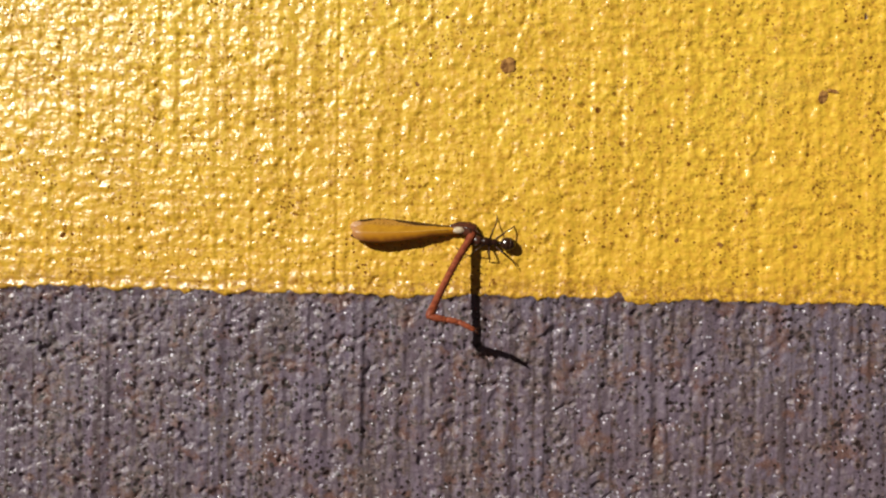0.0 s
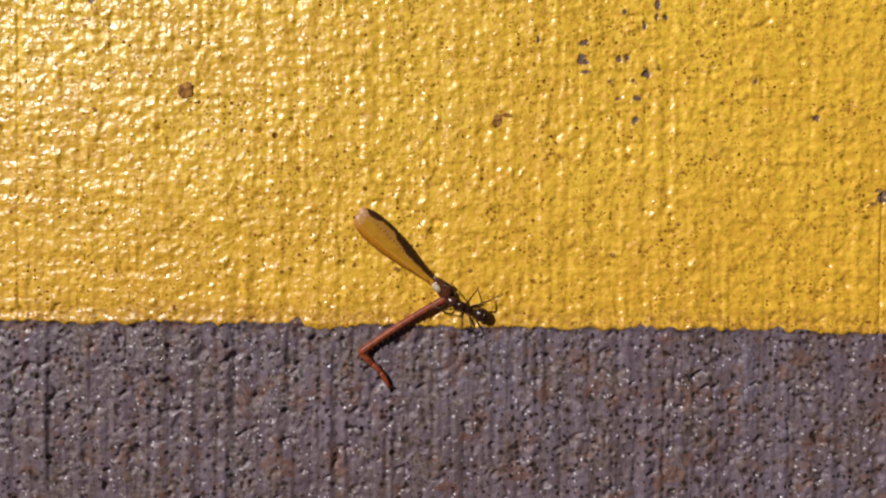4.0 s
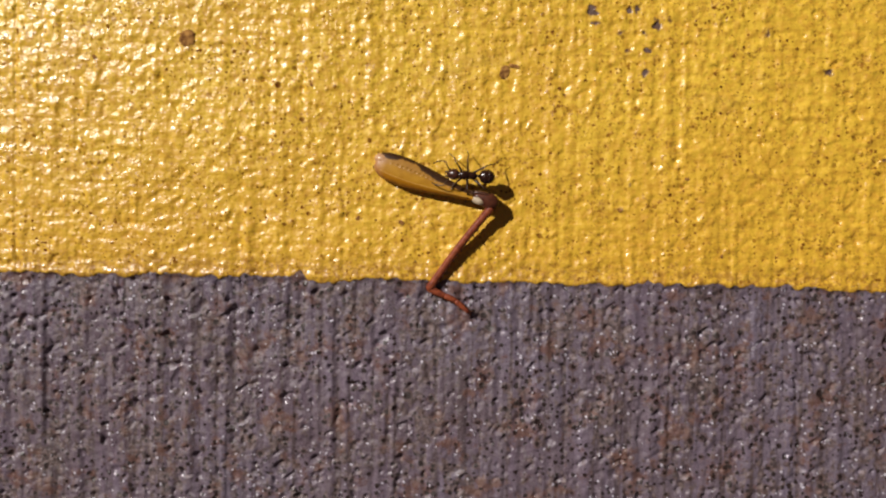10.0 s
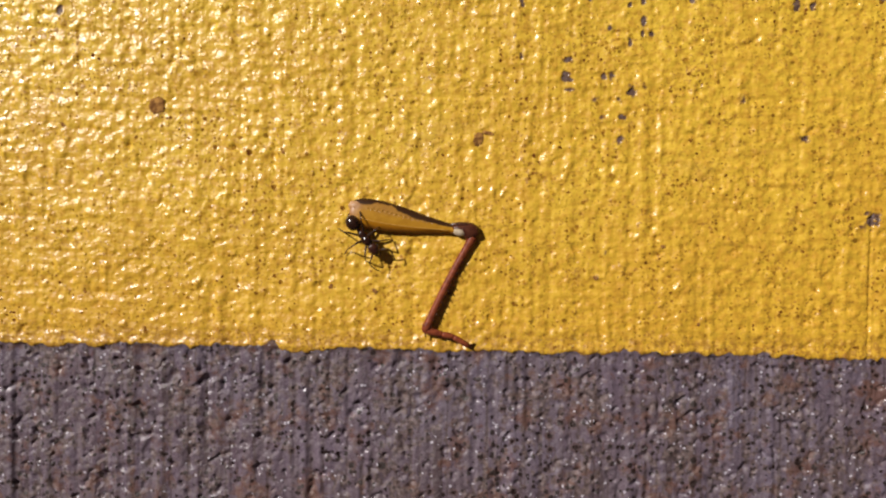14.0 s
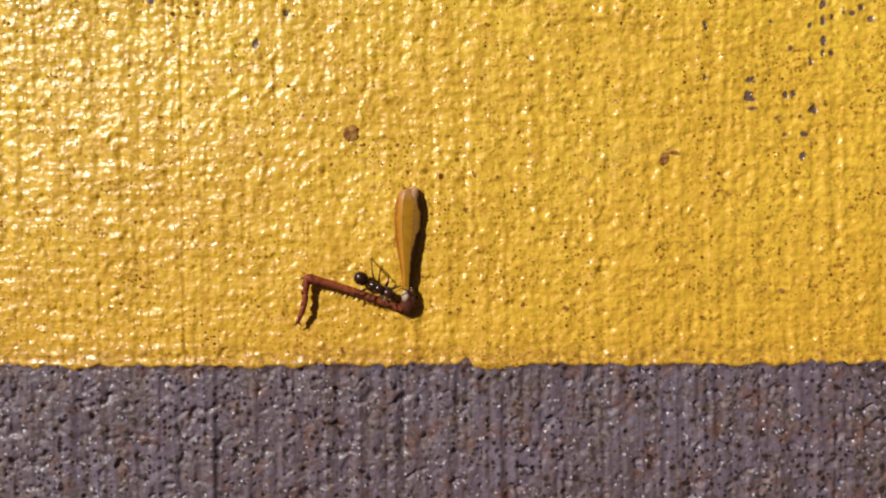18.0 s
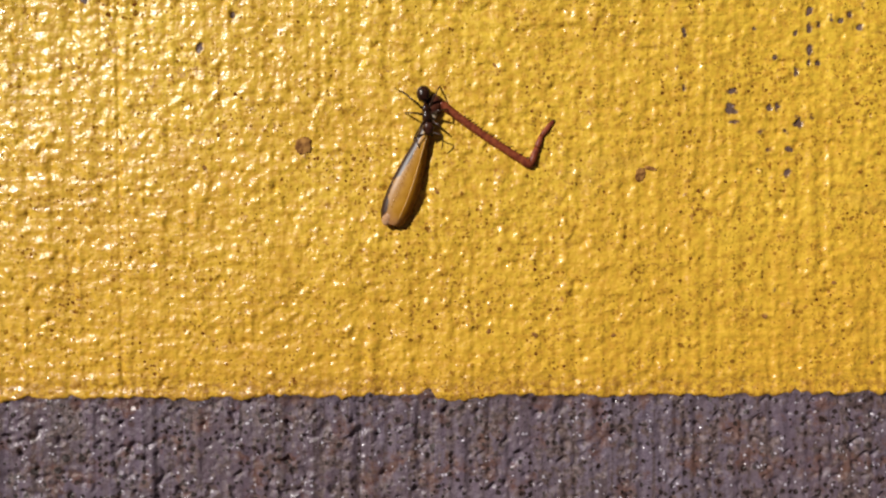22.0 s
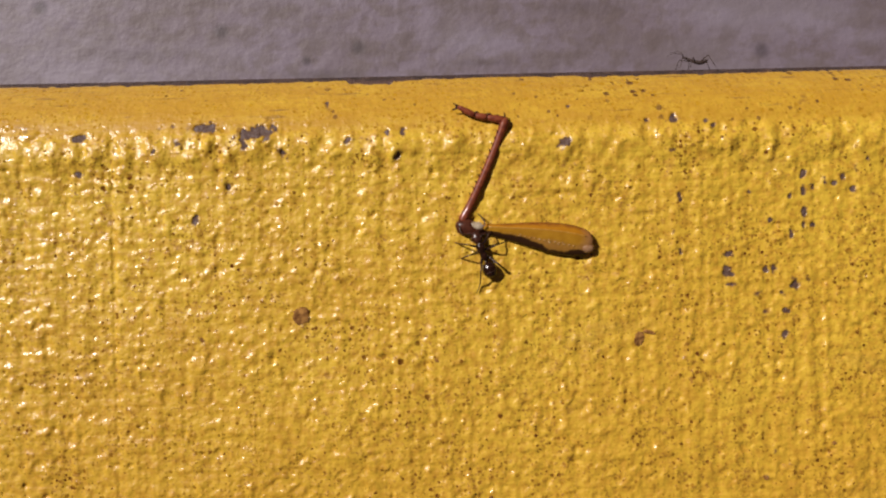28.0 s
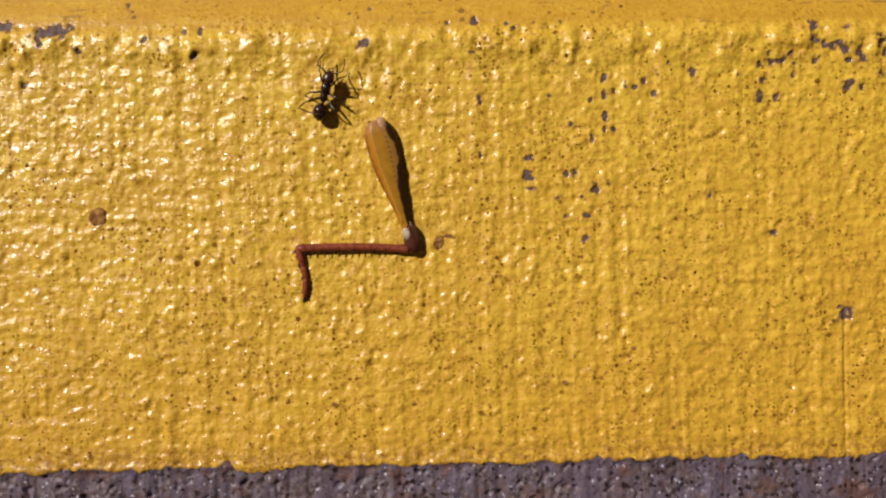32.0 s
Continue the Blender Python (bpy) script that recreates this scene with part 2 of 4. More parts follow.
def concrete_material():
    m = Mat("broomed_concrete", (0.2, 0.18, 0.19), 0.5, Specular_IOR_Level=0.58)
    # smooth purplish paste, broken by crumbly brown pores drawn along the broom's strokes
    col = m.ramp(m.noise(5, 4), (0.3, (0.108, 0.074, 0.092)), (0.52, (0.132, 0.095, 0.122)), (0.75, (0.158, 0.120, 0.160)))
    col = m.mix(m.ramp(m.noise(22, 3, 0.6), (0.44, 0.0), (0.62, 0.7)), col, (0.146, 0.118, 0.158))
    streak = m.noise(0.7, 3, 0.5, m.stretched(1, 0.05, 1))
    col = m.mix(m.ramp(streak, (0.42, 0.45), (0.58, 0.0)), col, (0.125, 0.092, 0.100))
    crack = m.noise(0.55, 2, 0.5, m.stretched(1, 0.02, 1))
    col = m.mix(m.ramp(crack, (0.57, 0.0), (0.63, 0.7)), col, (0.075, 0.05, 0.05))
    patch = m.noise(5.0, 4, 0.65, m.stretched(1.2, 0.7, 1))
    crumb = m.calc("ADD", m.noise(0.75, 5, 0.68, m.stretched(1, 0.7, 1)), m.calc("MULTIPLY", m.calc("SUBTRACT", patch, 0.5), 0.75))
    loose = m.ramp(crumb, (0.52, 0.0), (0.60, 0.85))
    brown = m.ramp(m.noise(0.45, 3), (0.35, (0.044, 0.028, 0.025)), (0.52, (0.112, 0.070, 0.060)), (0.66, (0.22, 0.165, 0.165)))
    col = m.mix(loose, col, brown)
    rust = m.ramp(m.noise(3.4, 5, 0.72), (0.53, 0.0), (0.62, 0.75))
    col = m.mix(rust, col, (0.135, 0.062, 0.042))
    where = warped(m, 0.22, 0.35)
    dist, tone = m.cells(0.30, where)
    pale = m.node("ShaderNodeSeparateColor", Color=tone)
    # pale grains and their glints, both put into the colour as whitish dots
    painted_glint = m.calc("MULTIPLY", m.calc("GREATER_THAN", pale.outputs[0], 0.958), m.calc("LESS_THAN", dist, 0.40))
    col = m.mix(m.calc("MULTIPLY", painted_glint, 0.85), col, (0.52, 0.49, 0.55))
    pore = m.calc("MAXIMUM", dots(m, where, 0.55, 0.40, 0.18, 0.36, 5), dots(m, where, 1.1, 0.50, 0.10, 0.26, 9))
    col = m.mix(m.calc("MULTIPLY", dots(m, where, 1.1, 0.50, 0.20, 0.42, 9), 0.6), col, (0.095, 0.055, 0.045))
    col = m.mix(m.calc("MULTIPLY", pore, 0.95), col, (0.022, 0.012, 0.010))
    # old brown grime where paint has flaked off
    flaked = m.node("ShaderNodeMapRange", Value=m.node("ShaderNodeSeparateXYZ", Vector=m.co).outputs[1])
    flaked.inputs["From Min"].default_value, flaked.inputs["From Max"].default_value = -0.0222, -0.0216
    col = m.mix(m.calc("MULTIPLY", flaked.outputs[0], m.ramp(m.noise(1.2, 4), (0.40, 1.0), (0.64, 0.80))), col, (0.105, 0.056, 0.038))
    lip = m.node("ShaderNodeMapRange", Value=m.node("ShaderNodeSeparateXYZ", Vector=m.co).outputs[1])
    lip.inputs["From Min"].default_value, lip.inputs["From Max"].default_value = 0.0213, 0.0215
    col = m.mix(m.calc("MULTIPLY", lip.outputs[0], m.ramp(m.noise(0.5, 4, 0.6, m.stretched(0.4, 1, 1)), (0.40, 0.95), (0.62, 0.25))), col, (0.035, 0.020, 0.016))
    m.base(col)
    m.rough(m.calc("ADD", m.ramp(crumb, (0.42, 0.20), (0.58, 0.42)), m.calc("ADD", m.ramp(m.noise(0.4, 3), (0.44, 0.0), (0.58, 0.22)), m.calc("MULTIPLY", flaked.outputs[0], 0.25))))
    m.bump(m.calc("SUBTRACT", 1.0, m.ramp(crumb, (0.47, 0.0), (0.60, 1.0))), 0.09, 0.8)
    m.bump(m.calc("MULTIPLY", m.noise(0.42, 4, 0.7), m.ramp(crumb, (0.44, 0.12), (0.60, 1.0))), 0.24, 0.8)
    stone, _ = m.cells(0.55, where)
    m.bump(m.calc("SUBTRACT", 1.0, stone), 0.06, 0.5)
    m.bump(streak, 0.15, 0.7)
    m.bump(m.noise(0.24, 2), 0.045, 0.9)
    m.bump(m.calc("SUBTRACT", 1.0, pore), 0.22, 0.9)
    return m.m


def lower_concrete_material():
    m = Mat("smooth_lower_concrete", (0.2, 0.18, 0.19), 0.58, Specular_IOR_Level=0.5)
    col = m.ramp(m.noise(60, 3), (0.35, (0.178, 0.137, 0.155)), (0.65, (0.220, 0.178, 0.224)))
    soft = m.noise(5, 3, 0.6, m.stretched(0.7, 1, 1))
    col = m.mix(m.ramp(soft, (0.44, 0.0), (0.60, 0.6)), col, (0.135, 0.100, 0.090))
    blot = m.noise(14, 3, 0.6, m.stretched(0.5, 1, 1))
    col = m.mix(m.ramp(blot, (0.46, 0.0), (0.62, 0.5)), col, (0.135, 0.102, 0.094))
    pale = m.noise(24, 2, 0.5, m.stretched(0.3, 1, 1))
    col = m.mix(m.ramp(pale, (0.5, 0.0), (0.66, 0.45)), col, (0.268, 0.232, 0.274))
    # round dark spots left by drips
    for x, y, r in ((-10.4, 67.0, 2.6), (-52.6, 72.9, 2.5), (114.7, 63.6, 2.7), (132.9, 47.0, 2.6), (-107.9, 81.4, 2.5), (-49.8, 43.6, 2.5), (-118.1, 90.5, 2.2), (-26.5, 63.3, 1.6)):
        n = m.node("ShaderNodeVectorMath", Vector=m.co)
        n.operation = "DISTANCE"
        n.inputs[1].default_value = (x * MM, y * MM, 0)
        fade = m.node("ShaderNodeMapRange", Value=n.outputs["Value"])
        fade.interpolation_type = "SMOOTHSTEP"
        for key, value in (("From Min", 0.25 * r * MM), ("From Max", 1.3 * r * MM), ("To Min", 0.62), ("To Max", 0.0)):
            fade.inputs[key].default_value = value
        col = m.mix(fade.outputs[0], col, (0.050, 0.036, 0.040))
    # faint scrape marks
    drawn = m.stretched(0.13, 1, 1)
    for x, y, r, dark in ((-20.6, 59.0, 2.0, 0.45), (29.0, 61.5, 1.3, 0.4), (-80.0, 66.0, 2.4, 0.3), (60.0, 78.0, 2.6, 0.3)):
        n = m.node("ShaderNodeVectorMath", Vector=drawn)
        n.operation = "DISTANCE"
        n.inputs[1].default_value = (0.13 * x * MM, y * MM, 0)
        fade = m.node("ShaderNodeMapRange", Value=n.outputs["Value"])
        fade.interpolation_type = "SMOOTHSTEP"
        for key, value in (("From Min", 0.2 * r * MM), ("From Max", 1.2 * r * MM), ("To Min", dark), ("To Max", 0.0)):
            fade.inputs[key].default_value = value
        col = m.mix(fade.outputs[0], col, (0.085, 0.062, 0.064))
    m.base(col)
    m.bump(m.noise(5, 3), 0.7, 0.6)
    return m.m


def insect_material(name, a, b, rough, coat=0.0, size=0.25):
    m = Mat(name, a, rough, Coat_Weight=coat)
    m.p.inputs["Coat Roughness"].default_value = 0.07
    m.base(m.mix(m.ramp(m.noise(size, 4), (0.36, 0.0), (0.64, 1.0)), a, b))
    m.bump(m.noise(0.08, 2), 0.01, 0.5)
    return m.m


PAINT = paint_material()
CONCRETE = concrete_material()
LOWER = lower_concrete_material()
def femur_material():
    """Amber shell: upper face's sheen painted beige, beige hip end, olive middle, orange belly with its edge's shade
    painted on, dark broken stripe along the back edge.
    """
    m = Mat("amber_shell", (0.45, 0.2, 0.01), 0.45, Coat_Weight=0.24, Coat_Roughness=0.32, Specular_IOR_Level=0.15)
    sep = m.node("ShaderNodeSeparateXYZ", Vector=m.co)
    along = m.calc("DIVIDE", sep.outputs[0], 12 * MM)
    half = m.ramp(along, (0.0, 0.46), (0.2, 0.56), (0.32, 0.76), (0.45, 1.04), (0.6, 1.28), (0.7, 1.38), (0.8, 1.36), (0.87, 1.25), (0.95, 0.8))
    across = m.calc("DIVIDE", m.calc("SUBTRACT", sep.outputs[1], 0.07 * MM), m.calc("MULTIPLY", half, MM))
    shaken = m.calc("ADD", across, m.calc("MULTIPLY", m.calc("SUBTRACT", m.noise(1.1, 3), 0.5), 0.5))

    def band(lo, hi, value=shaken):
        n = m.node("ShaderNodeMapRange", Value=value)
        n.inputs["From Min"].default_value, n.inputs["From Max"].default_value = lo, hi
        return n.outputs[0]

    col = m.ramp(m.noise(0.8, 4), (0.3, (0.33, 0.148, 0.008)), (0.7, (0.43, 0.212, 0.014)))
    # sheen of the upper face put into the colour as beige-brown
    col = m.mix(m.calc("MULTIPLY", band(-0.10, -0.34), 0.45), col, m.ramp(m.noise(0.6, 4), (0.3, (0.23, 0.105, 0.030)), (0.7, (0.33, 0.165, 0.060))))
    col = m.mix(m.calc("MULTIPLY", band(0.34, 0.50), 0.7), col, (0.42, 0.160, 0.006))
    # shade along the belly edge put into the colour as dark red-brown
    col = m.mix(m.calc("MULTIPLY", band(0.66, 0.92), 0.85), col, (0.17, 0.048, 0.012))
    end = m.calc("ADD", along, m.calc("MULTIPLY", m.calc("SUBTRACT", m.noise(0.7, 3), 0.5), 0.08))
    col = m.mix(m.calc("MULTIPLY", band(0.83, 0.92, end), 0.7), col, (0.36, 0.170, 0.082))
    limit = m.calc("SUBTRACT", shaken, m.ramp(along, (0.05, 0.72), (0.3, 0.66), (0.42, 0.54), (0.50, 0.36), (0.57, 0.34), (0.63, 0.08), (0.74, 0.02), (0.78, 0.30), (0.86, 0.30), (0.9, 0.0)))
    dark = band(-0.82, -0.93, limit)
    col = m.mix(m.calc("MULTIPLY", dark, 0.95), col, (0.022, 0.007, 0.004))
    m.base(col)
    m.bump(m.noise(0.35, 2), 0.03, 0.6)
    return m.m


AMBER = femur_material()
AMBER_PALE = insect_material("glossy_amber_ridge", (0.30, 0.138, 0.012), (0.38, 0.185, 0.022), 0.3, 1.0)
DARK_LOBE = insect_material("dark_glossy_lobe", (0.040, 0.013, 0.008), (0.085, 0.030, 0.016), 0.3, 0.4)
AMBER_KEEL = insect_material("amber_keel", (0.42, 0.20, 0.02), (0.53, 0.28, 0.05), 0.38, 0.45)
DARK_SHELL = insect_material("dark_brown_shell", (0.030, 0.008, 0.004), (0.060, 0.018, 0.008), 0.5, 0.05, 0.5)
TIP_SHELL = insect_material("pinkish_beige_shell", (0.36, 0.17, 0.07), (0.52, 0.32, 0.18), 0.4, 0.2)
KNEE = insect_material("maroon_knee_shell", (0.050, 0.014, 0.008), (0.100, 0.030, 0.015), 0.36, 0.08, 0.5)
CREAM = insect_material("cream_patch", (0.30, 0.22, 0.14), (0.56, 0.46, 0.33), 0.3, 0.4, 0.5)
RED_SHELL = insect_material("red_brown_shell", (0.135, 0.026, 0.013), (0.27, 0.066, 0.026), 0.42, 0.14, 0.35)
BLACK = insect_material("black_ant_shell", (0.014, 0.005, 0.003), (0.032, 0.011, 0.006), 0.2, 0.0)
HEAD = insect_material("dark_red_brown_ant_shell", (0.030, 0.009, 0.005), (0.062, 0.020, 0.011), 0.28, 0.0)
BLACK.node_tree.nodes["Principled BSDF"].inputs["Specular IOR Level"].default_value = 0.5
ANT_LEG = insect_material("dark_ant_limb", (0.028, 0.013, 0.008), (0.055, 0.024, 0.013), 0.35)
BUG_SHELL = insect_material("grey_brown_bug_shell", (0.034, 0.019, 0.015), (0.062, 0.036, 0.027), 0.6)
for shell in (KNEE, DARK_SHELL, RED_SHELL, TIP_SHELL, CREAM):
    shell.node_tree.nodes["Principled BSDF"].inputs["Specular IOR Level"].default_value = 0.18
MUD = insect_material("dried_mud", (0.13, 0.048, 0.014), (0.42, 0.21, 0.055), 0.85, 0.0, 0.4)
MUD.node_tree.nodes["Principled BSDF"].inputs["Specular IOR Level"].default_value = 0.12


# ---- relief of the step ----
NOISE_TABLES = {}


def value_noise(X, Y, sx, sy, seed, turn=0.0):
    """Smooth noise from 0 to 1 with lumps of sx by sy millimetres."""
    c, s = math.cos(turn), math.sin(turn)
    U, V = (c * X + s * Y) / sx + 311.7, (c * Y - s * X) / sy + 173.3
    iu, iv = np.floor(U).astype(int), np.floor(V).astype(int)
    fu, fv = U - iu, V - iv
    fu, fv = fu * fu * (3 - 2 * fu), fv * fv * (3 - 2 * fv)
    table = NOISE_TABLES.setdefault(seed, None)
    if table is None:
        table = NOISE_TABLES[seed] = np.random.RandomState(seed).rand(256, 256)

    def at(a, b):
        return table[a % 256, b % 256]

    top = at(iu, iv) * (1 - fu) + at(iu + 1, iv) * fu
    low = at(iu, iv + 1) * (1 - fu) + at(iu + 1, iv + 1) * fu
    return top * (1 - fv) + low * fv


def lumps(X, Y, size, seed):
    return 0.5 * (value_noise(X, Y, size, size, seed, 0.5) + value_noise(X, Y, size, size, seed + 50, -0.9))


EDGE_Y = 22.05


def nosing(Y):
    """How far the rounded edge has dropped."""
    return 0.113 * np.maximum(0.0, Y - 15.3) ** 2


PITS_1 = [(-12.7, -26.1, 0.78, 0.56), (10.0, -26.8, 0.88, 1.21), (39.0, -32.4, 0.64, 0.59), (20.3, -23.6, 0.33, 0.43), (47.8, -29.2, 0.42, 0.37), (40.5, -26.6, 0.75, 0.53), (32.3, -29.8, 0.43, 0.38), (-4.7, -35.0, 0.45, 0.39), (0.1, -28.8, 0.39, 0.33), (18.2, -31.3, 0.38, 0.49), (57.3, -31.6, 0.47, 0.42), (63.0, -28.3, 0.42, 0.42)]
PITS_2 = [(-23.2, -30.4, 0.50, 0.45), (-31.6, -31.8, 0.79, 0.68), (-45.3, -28.0, 0.46, 0.46), (-41.1, -37.4, 0.46, 0.51), (-18.1, -34.5, 0.39, 0.44), (16.3, -37.9, 0.43, 0.43)]


def raw_concrete(X, Y):
    calm = 1 - 0.75 * np.clip((Y - 15.0) / 2.0, 0, 1)
    broom = 0.17 * value_noise(X, Y, 0.9, 15, 3) + 0.12 * value_noise(X, Y, 0.45, 8, 4) + 0.10 * value_noise(X, Y, 2.1, 22, 5)
    rough = 0.13 * lumps(X, Y, 1.3, 11) + 0.11 * lumps(X, Y, 0.6, 12) + 0.07 * lumps(X, Y, 0.34, 13) + 0.15
    pits = -1.2 * np.clip(lumps(X, Y, 0.9, 21) - 0.68, 0, 1) - 1.5 * np.clip(lumps(X, Y, 0.5, 22) - 0.66, 0, 1)
    swell = 0.35 * lumps(X, Y, 8, 31)
    for x, y, rx, ry in PITS_1 + PITS_2:
        near = (np.abs(X - x) < 4 * rx) & (np.abs(Y - y) < 4 * ry)
        d = np.hypot((X[near] - x) / rx, (Y[near] - y) / ry) + 2.6 * (lumps(X[near], Y[near], 0.5, 23) - 0.5)
        pits[near] -= 0.15 * np.clip(1.2 - d, 0, 1)
    groove = -0.04 * np.exp(-(((X + 16.4 - 0.15 * np.sin(Y)) / 0.16) ** 2))
    return (1.15 * (broom + rough - 0.5) + pits + groove + 0.07) * calm + swell - 0.16 - nosing(Y)


CHIPS_FIELD_1 = [(33.4, 16.6, 0.70, 0.40), (30.9, 16.4, 0.35, 0.20), (44.6, 15.3, 0.25, 0.30), (44.6, 11.7, 0.35, 0.35), (43.4, 9.5, 0.30, 0.30), (44.6, 10.0, 0.30, 0.40), (45.5, 10.3, 0.30, 0.30), (46.5, 10.7, 0.20, 0.45), (47.4, 10.6, 0.30, 0.40), (48.1, 11.2, 0.30, 0.35), (49.3, 11.8, 0.30, 0.40), (50.3, 12.8, 0.25, 0.40), (52.5, 11.8, 0.30, 0.60), (49.1, 10.0, 0.30, 0.40), (55.4, 14.1, 0.60, 0.45), (58.5, 12.5, 0.30, 0.50), (60.0, 12.9, 0.76, 0.56), (61.6, 12.6, 0.45, 1.01), (63.3, 15.6, 0.51, 0.96), (63.5, 12.9, 0.40, 0.35), (64.8, 14.1, 0.71, 0.40), (66.0, 13.8, 0.35, 0.56), (67.4, 13.3, 0.35, 0.91), (66.4, 12.7, 0.35, 0.25)]
CHIPS_FIELD_2 = [(69.3, 14.4, 0.61, 1.11), (66.3, 10.4, 0.40, 0.51), (67.5, 10.4, 0.20, 0.35), (69.2, 11.7, 0.25, 0.35), (66.1, 15.9, 0.25, 0.40), (58.8, 11.3, 0.25, 0.40), (58.4, 9.6, 0.25, 0.61), (59.9, 9.6, 0.25, 0.40), (56.4, 11.6, 0.25, 0.25), (44.7, 8.2, 0.30, 0.50), (44.6, 7.0, 0.25, 0.40), (45.4, 7.0, 0.25, 0.25), (43.5, 6.1, 0.20, 0.40), (37.9, 4.6, 0.50, 0.25), (37.8, 3.0, 0.45, 0.55), (38.1, 1.9, 0.45, 0.20), (43.8, 1.9, 0.45, 0.50), (44.8, 2.4, 0.25, 0.45), (42.0, 3.2, 0.25, 0.35), (41.2, 3.1, 0.20, 0.30), (40.4, 1.0, 0.40, 0.30), (42.6, 1.0, 0.25, 0.25), (41.2, -0.5, 0.30, 0.30), (43.0, -0.6, 0.35, 0.25), (42.8, -2.6, 0.60, 0.40)]
CHIPS_FIELD_3 = [(59.6, -2.4, 0.40, 0.30), (67.4, 2.4, 0.20, 0.35), (33.6, 9.8, 0.25, 0.35), (39.8, 10.0, 0.25, 0.25), (41.6, 7.5, 0.20, 0.40), (33.6, 4.8, 0.20, 0.35), (32.9, 6.7, 0.20, 0.20), (33.0, 13.9, 0.35, 0.20), (36.1, 16.4, 0.40, 0.20), (53.8, 0.9, 0.25, 0.40), (65.7, -9.8, 0.71, 0.81), (40.8, -15.4, 0.35, 0.25), (41.7, -13.1, 0.30, 0.25)]
CHIPS_EDGE_1 = [(-3.5, 16.2, 1.49, 0.65), (-4.7, 15.1, 0.35, 0.65), (-8.0, 16.8, 1.29, 0.40), (-1.3, 14.5, 0.40, 0.50), (-19.2, 16.0, 0.59, 0.25), (-12.5, 14.7, 0.30, 0.30), (-10.5, 15.3, 0.45, 0.35), (4.6, 15.3, 0.45, 0.30), (8.0, 15.9, 0.25, 0.30), (9.4, 16.0, 0.25, 0.60), (8.8, 13.8, 0.40, 0.35), (23.5, 14.8, 0.55, 0.40), (30.9, 16.5, 0.40, 0.25), (2.6, 18.7, 0.30, 0.50), (24.1, 18.1, 0.25, 0.25), (-6.1, 11.6, 0.20, 0.35), (-9.1, 8.6, 0.25, 0.35), (-19.3, 12.9, 0.40, 0.30), (45.1, 18.2, 0.40, 0.35), (36.7, 16.0, 0.30, 0.20), (-27.6, 16.9, 0.90, 0.50)]


def bare_mask(X, Y):
    """1 where the paint is missing, 0 where it is whole."""
    wob = (lumps(X, Y, 0.6, 41) - 0.5) * 0.9 + (lumps(X, Y, 0.26, 42) - 0.5) * 1.0
    low = -22.4 + 0.6 * (value_noise(X, 0 * X, 4.0, 1, 43) - 0.5) + 0.5 * (value_noise(X, 0 * X, 1.1, 1, 44) - 0.5) + 0.42 * (value_noise(X, 0 * X, 0.5, 1, 46) - 0.5) + 0.15 * wob
    notch = 0.75 * np.exp(-(((X - 10.97) / 0.45) ** 2))
    mask = np.clip((low + notch - Y) / 0.22 + 0.5, 0, 1)
    WEAR = np.zeros_like(X)
    peel = 0.65 * np.clip((2.3 - np.abs(X - 6.2)) / 0.5, 0, 1) * (0.6 + 0.4 * value_noise(X, 0 * X, 1.2, 1, 47))
    top = 21.78 - 0.34 * value_noise(X, 0 * X, 14.0, 1, 52) - 0.35 * value_noise(X, 0 * X, 1.6, 1, 45) * value_noise(X, 0 * X, 0.5, 1, 49) - peel
    mask = np.maximum(mask, np.clip((Y - top) / 0.12 + 0.5, 0, 1))
    for group in (CHIPS_FIELD_1, CHIPS_FIELD_2, CHIPS_FIELD_3, CHIPS_EDGE_1):
        for x, y, rx, ry in group:
            size = 0.35 if group is not CHIPS_EDGE_1 else 0.80 if rx > 0.5 else 0.48
            if x > 57 and y > 10:  # the most worn corner
                rx, ry = 1.15 * rx, 1.15 * ry
            near = (np.abs(X - x) < 2.2 * rx + 0.3) & (np.abs(Y - y) < 2.2 * ry + 0.3)
            d = np.hypot((X[near] - x) / rx, (Y[near] - y) / ry) + 1.9 * wob[near]
            mask[near] = np.maximum(mask[near], np.clip((size - d) / 0.35 + 0.5, 0, 1))
            WEAR[near] = np.maximum(WEAR[near], np.clip((0.62 + size - d) / 0.38, 0, 1))
    return mask, WEAR


